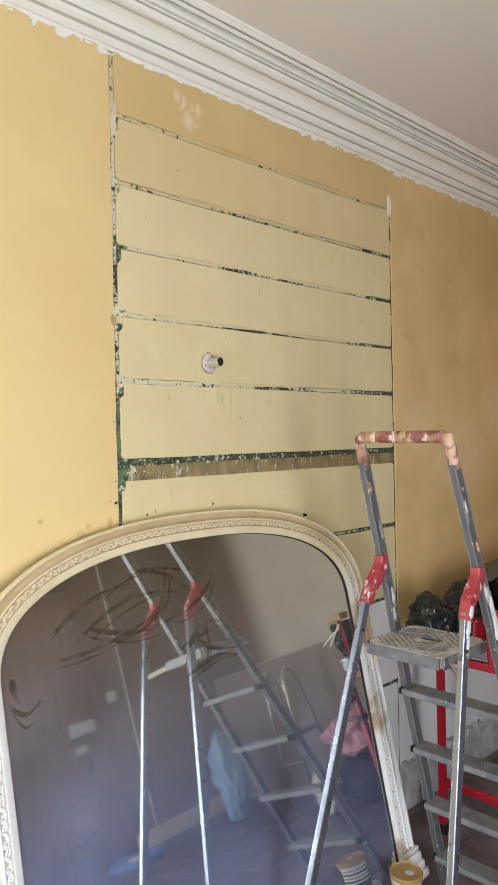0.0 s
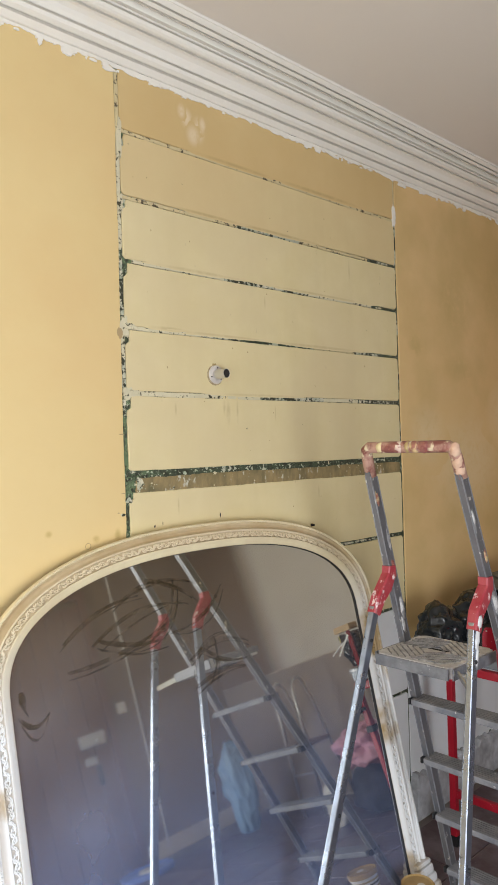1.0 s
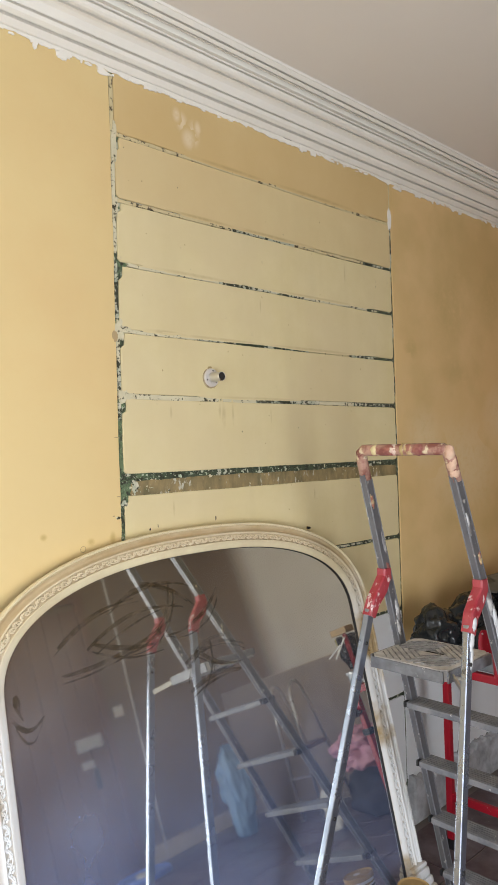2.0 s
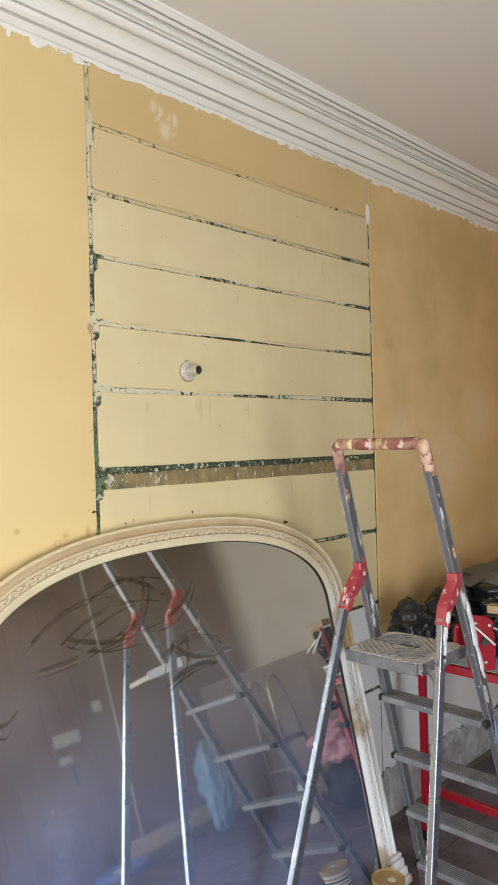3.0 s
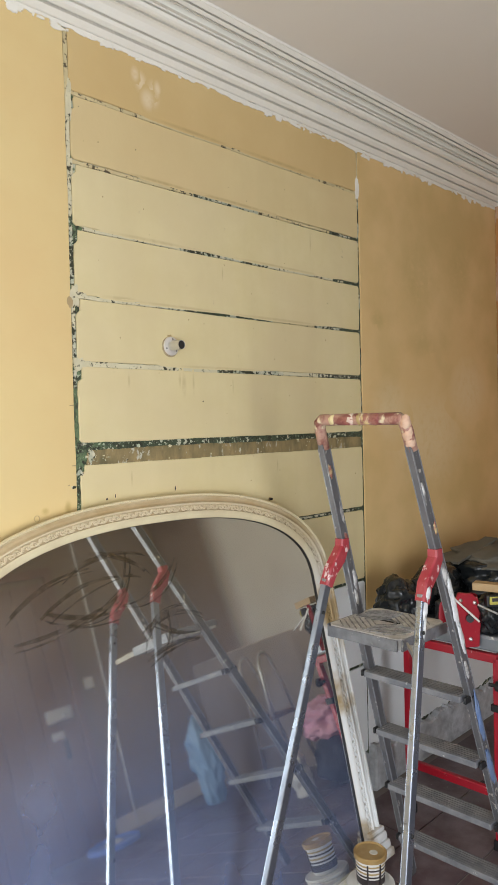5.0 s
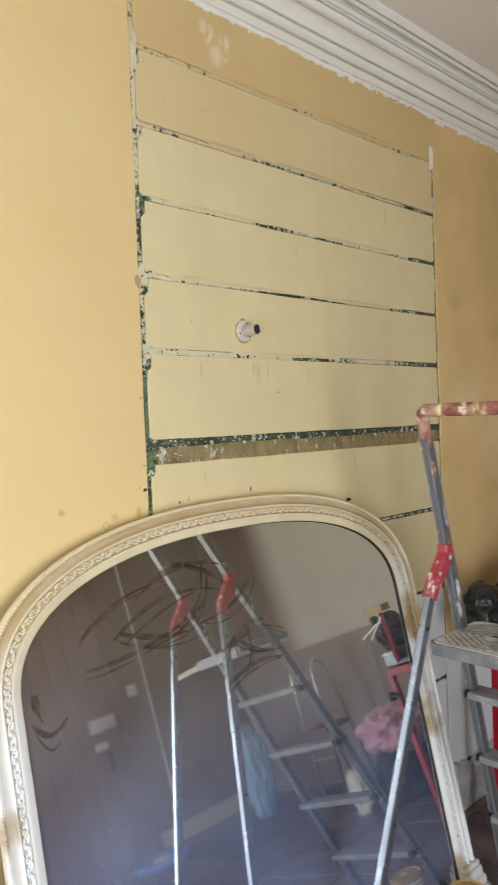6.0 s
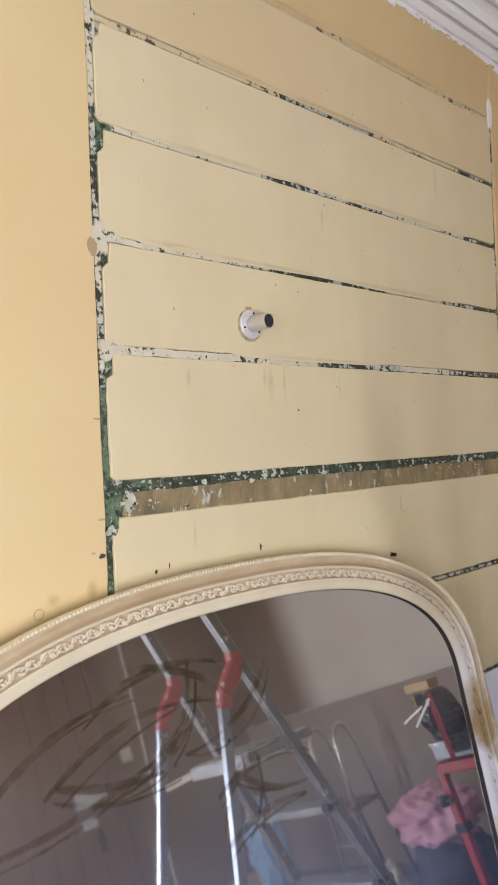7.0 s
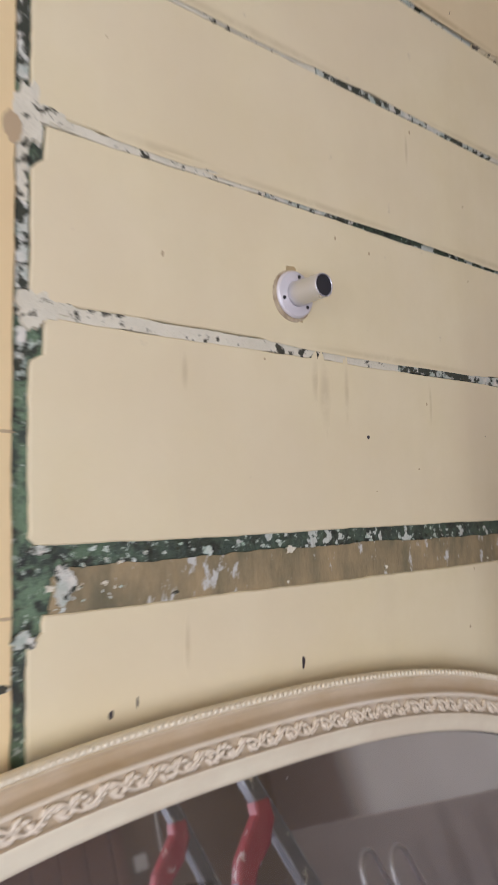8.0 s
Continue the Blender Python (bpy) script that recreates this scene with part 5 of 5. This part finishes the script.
def heap():
    c = thing("crate", (2.50, -1.62, 0), "dark blue cloth-covered crate on the floor", "crate")
    part("body", crumple((2.50, -1.62, 0.14), (0.24, 0.19, 0.17), 0.16, 31, 4, flat=0.138), NAVY, c, smooth=True)
    ob = part("pink_cloth", crumple((0, 0, 0), (0.18, 0.21, 0.12), 0.36, 37, 5, freq=1.9, ridge=1.3), PINK, None, "crumpled pink cotton cloth heaped on a crate", smooth=True)
    tagged(ob, category="cloth").location = (2.44, -1.585, 0.40)
    ob = part("white_rag", crumple((0, 0, 0), (0.05, 0.07, 0.13), 0.5, 35, 4, flat=0.12, freq=2.2), TUB, None, "crumpled white rag heaped on the floor beside a crate", smooth=True)
    tagged(ob, category="rag").location = (2.19, -1.80, 0.118)


heap()


def hoop_stool():
    root = thing("tubular_stool", (2.55, -2.25, 0), "bent steel tube stool standing against the beige wall", "stool")
    for dy in (0.0, 0.22):
        pts = [(2.40, -2.15 - dy, 0.02), (2.46, -2.15 - dy, 0.78)] + [(2.53 + 0.07 * math.cos(math.pi - k * math.pi / 8), -2.15 - dy, 0.82 + 0.12 * math.sin(k * math.pi / 8)) for k in range(9)] + [(2.62, -2.15 - dy, 0.78), (2.74, -2.15 - dy, 0.02)]
        part("hoop", ring(pts, 0.012, 10), STEEL, root, smooth=True)
    part("seat", boxed((2.54, -2.26, 0.48), (0.26, 0.24, 0.03), None, 0.008), DOORWOOD, root)
    part("stretcher", ring([(2.42, -2.15, 0.3), (2.42, -2.37, 0.3)], 0.009, 8), STEEL, root)


hoop_stool()


def wall_scratches():
    """Old marks on the beige wall: a faint ruled line and two short strokes."""
    ruled = beam((X1 - 0.0045, -2.95, 1.64), (X1 - 0.0045, -1.70, 1.60), 0.007, 0.002, (0, 0, 1), 0)
    part("ruled_line", ruled, TAN_SHADE_LINE, wall_east, "faint brown ruled line")
    for y in (-2.70, -2.735):
        part("stroke", beam((X1 - 0.0045, y, 1.56), (X1 - 0.0045, y - 0.03, 1.40), 0.007, 0.002, (0, 1, 0), 0), PRINT_TAN, wall_east)


wall_scratches()

# ---- small marks on the wall ----
def blob(x, z, w, h, seed, material, name="mark", y=-0.0006, thick=0.0008, label="", rag=1.0):
    bm = bmesh.new()
    n = 44
    pts = []
    for k in range(n):
        a = 2 * math.pi * k / n
        c, s = math.cos(a), math.sin(a)
        r = 1 + rag * (0.40 * noise.noise((c * 0.9 + seed * 3.1, s * 0.9, seed * 1.7)) + 0.22 * noise.noise((c * 2.6, s * 2.6 + seed, seed * 0.7)) + 0.12 * noise.noise((c * 7, s * 7 + seed, seed * 0.3)))
        r = max(0.15, r)
        pts.append((w * r * c, h * r * s))
    ca, cb = bm.verts.new((x, y, z)), bm.verts.new((x, y + thick, z))
    a = [bm.verts.new((x + u * 0.93, y, z + v * 0.93)) for u, v in pts]
    b = [bm.verts.new((x + u, y + thick, z + v)) for u, v in pts]
    for i in range(n):
        k = (i + 1) % n
        bm.faces.new((ca, a[i], a[k]))
        bm.faces.new((cb, b[k], b[i]))
        bm.faces.new((a[i], b[i], b[k], a[k]))
    return part(name, bm, material, wall_north, label)


TAN_STAIN = mat("tan_stain", (0.46, 0.33, 0.17), 0.7, bump=0.05)
for k, (x, z, w, h, m) in enumerate((
    (0.393, 1.573, 0.003, 0.008, PRINT), (0.541, 1.892, 0.003, 0.003, PRINT), (0.096, 1.560, 0.003, 0.005, PRINT), (0.130, 1.567, 0.0015, 0.006, PRINT),
    (-0.298, 1.572, 0.016, 0.015, SOFT_TAN), (-0.134, 1.542, 0.016, 0.015, SOFT_TAN), (-0.052, 1.545, 0.019, 0.026, SOFT_TAN), (-0.023, 2.212, 0.010, 0.019, TAN_STAIN),
    (-0.030, 1.610, 0.010, 0.005, FLAKED), (-0.047, 1.617, 0.004, 0.002, TAN_STAIN), (-0.026, 1.875, 0.010, 0.002, TAN_STAIN), (-0.026, 1.68, 0.009, 0.002, TAN_STAIN))):
    blob(x, z, w, h, k + 1, m, thick=0.0002 if m is SOFT_TAN else 0.0008)
for k, (x, z, w, h) in enumerate(((0.285, 3.010, 0.036, 0.055), (0.335, 2.985, 0.040, 0.060), (0.31, 2.965, 0.045, 0.045), (0.265, 3.03, 0.022, 0.04), (0.36, 3.01, 0.022, 0.045))):
    blob(x, z, w, h, 60 + k, RUB, "rubbed_patch", -0.0005 - 0.00004 * k, 0.0002)
circle = [(-0.164 + 0.0095 * math.cos(a), -0.0006, 1.522 + 0.0095 * math.sin(a)) for a in [k * math.pi / 12 for k in range(24)]]
part("ring_mark", ring(circle, 0.0009, 6, True), TAN_STAIN, wall_north, "thin ring mark")
part("hook", ring([(0.897, 0.004, 1.487), (0.897, -0.008, 1.487), (0.898, -0.014, 1.488)], 0.005, 8), DARK, wall_north, "dark iron wall hook")
blob(0.897, 1.487, 0.010, 0.008, 80, PRINT_TAN, "hook_stain")
# old damp patches on the ochre plaster
for k, (x, z, w, h) in enumerate(((2.10, 2.52, 0.26, 0.26), (2.12, 2.20, 0.15, 0.10), (1.72, 2.30, 0.07, 0.07), (2.50, 2.62, 0.2, 0.25))):
    blob(x, z, w, h, 700 + k, OLIVE, "damp_stain", -0.0005 - 0.00004 * k, 0.0002, rag=1.6)
for k, (x, z, w, h) in enumerate(((2.20, 1.66, 0.50, 0.36), (1.80, 1.84, 0.20, 0.26), (2.62, 1.95, 0.28, 0.24))):
    blob(x, z, w, h, 710 + k, PALE_WASH, "pale_patch", -0.0008 - 0.00004 * k, 0.0002)
# filler where joints meet, and torn stretches of it
for k, (x, z, w, h) in enumerate(((-0.006, 2.232, 0.017, 0.040), (0.018, 2.236, 0.024, 0.011), (0.002, 2.012, 0.018, 0.024), (0.026, 2.014, 0.026, 0.011), (-0.008, 2.640, 0.014, 0.040),
                                 (-0.006, 2.86, 0.012, 0.06), (-0.004, 1.655, 0.014, 0.010), (0.040, 1.708, 0.012, 0.024), (0.012, 1.748, 0.014, 0.006))):
    blob(x, z, w, h, 90 + k, FLAKED if z > 1.8 else FLAKED_MORE, "filler_knob", -0.0004 - 0.00025 * k, 0.0066, rag=1.5)
blob(1.556, 2.915, 0.016, 0.055, 130, WHITE, "filler_knob", -0.0015, 0.0066, rag=1.5)
for k, (x, z, w, h, m) in enumerate(((0.430, 1.972, 0.007, 0.036, DRIP), (0.447, 1.945, 0.010, 0.062, DRIP), (0.495, 1.950, 0.005, 0.056, DRIP), (0.20, 1.960, 0.005, 0.03, DRIP), (0.70, 1.955, 0.004, 0.035, DRIP), (0.66, 2.39, 0.004, 0.04, DRIP),
                                    (1.20, 2.59, 0.005, 0.05, DRIP), (0.95, 1.62, 0.004, 0.04, DRIP), (0.20, 1.62, 0.005, 0.03, DRIP), (0.17, 2.258, 0.07, 0.014, DRIP),
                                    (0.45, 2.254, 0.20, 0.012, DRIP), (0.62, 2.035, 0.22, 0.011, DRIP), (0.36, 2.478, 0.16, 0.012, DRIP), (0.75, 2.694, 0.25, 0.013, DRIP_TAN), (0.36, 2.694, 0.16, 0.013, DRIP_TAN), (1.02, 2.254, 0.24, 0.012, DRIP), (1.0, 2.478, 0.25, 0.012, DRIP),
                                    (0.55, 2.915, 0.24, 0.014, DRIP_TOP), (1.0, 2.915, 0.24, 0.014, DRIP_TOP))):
    blob(x, z - (0.015 if w > 0.05 else 0), w * 1.4, h * (0.7 if w > 0.05 else 1.1), 500 + k, m, "drip_stain", -0.0003 - 0.00002 * k, 0.0002)
for k in range(96):
    rr = random.Random(1700 + k)
    # smeared by the joint, speckled along the green edge, flaking towards the far end
    if k < 26:
        x, z, m = 0.022 + 0.11 * rr.random() ** 1.5, rr.uniform(1.676, 1.738), (FLAKED, MINT, FLAKED_MORE)[k % 3]
    elif k < 62:
        x, z, m = rr.uniform(0.06, 1.0), rr.uniform(1.7315, 1.748), (MINT, FLAKED_MORE)[k % 2]
    elif k < 86:
        x, z, m = rr.uniform(1.0, 1.44), rr.uniform(1.712, 1.746), (FLAKED, FLAKED_MORE)[k % 2]
    else:
        x, z, m = rr.uniform(0.15, 1.5), rr.uniform(1.678, 1.735), FLAKED
    q = rr.uniform(0.0010, 0.0024) if k % 6 else rr.uniform(0.003, 0.005)
    blob(x, z, q * rr.uniform(0.7, 1.7), q * rr.uniform(0.7, 1.3), 1200 + k, m, "paint_splash", 0.0030 - 0.00002 * k, 0.003, rag=2.6)
for k in range(22):
    rr = random.Random(1500 + k)
    x = rr.uniform(-0.6, 2.9)
    ln = rr.uniform(0.01, 0.07)
    blob(x, 3.1085 + rr.uniform(-0.003, 0.001), ln, 0.0012, 1000 + k, PRINT_TAN if k % 2 else PRINT, "crack", -0.0034, 0.0006)
for k in range(150):
    rr = random.Random(1600 + k)
    big = k % 7 == 0
    blob(rr.uniform(-0.8, 2.95), 3.092 + rr.uniform(-0.008, 0.006) - (0.004 if big else 0), rr.uniform(0.012, 0.038) if big else rr.uniform(0.003, 0.014), rr.uniform(0.008, 0.017) if big else rr.uniform(0.002, 0.006),
         1100 + k, WHITE, "filler_smear", -0.0036 - 0.00001 * k, 0.003, rag=2.0)
for k in range(46):
    rr = random.Random(900 + k)
    x, z, q = rr.uniform(0.03, 1.5), rr.uniform(1.42, 2.86), rr.uniform(0.0010, 0.0021)
    if abs(x - 0.455) < 0.05 and abs(z - 1.82) < 0.06:
        continue
    blob(x, z, q, q * rr.uniform(0.7, 2.0), 300 + k, TAN_STAIN if k % 6 else PRINT, "fleck", -0.0004, 0.0005)

# ---- floor tiles ----
tile_mesh = None
TS = 0.30
k = 0
for i in range(19):
    for j in range(12):
        x, y = X0 + 0.05 + TS * (i + 0.5), -0.06 - TS * (j + 0.5)
        if x + TS / 2 > X1 or y - TS / 2 < Y0:
            continue
        if tile_mesh is None:
            bm = boxed((0, 0, -0.006), (TS - 0.008, TS - 0.008, 0.012), None, 0.002)
            o = part("tile", bm, TILE, floor)
            tile_mesh = o.data
        else:
            o = new("tile", tile_mesh)
            o.parent = floor
        o.location = (x, y, 0.0008 * math.sin(i * 12.9 + j * 78.2))
        o.rotation_euler = (0, 0, radians(90 * ((i * 7 + j * 3) % 4)))
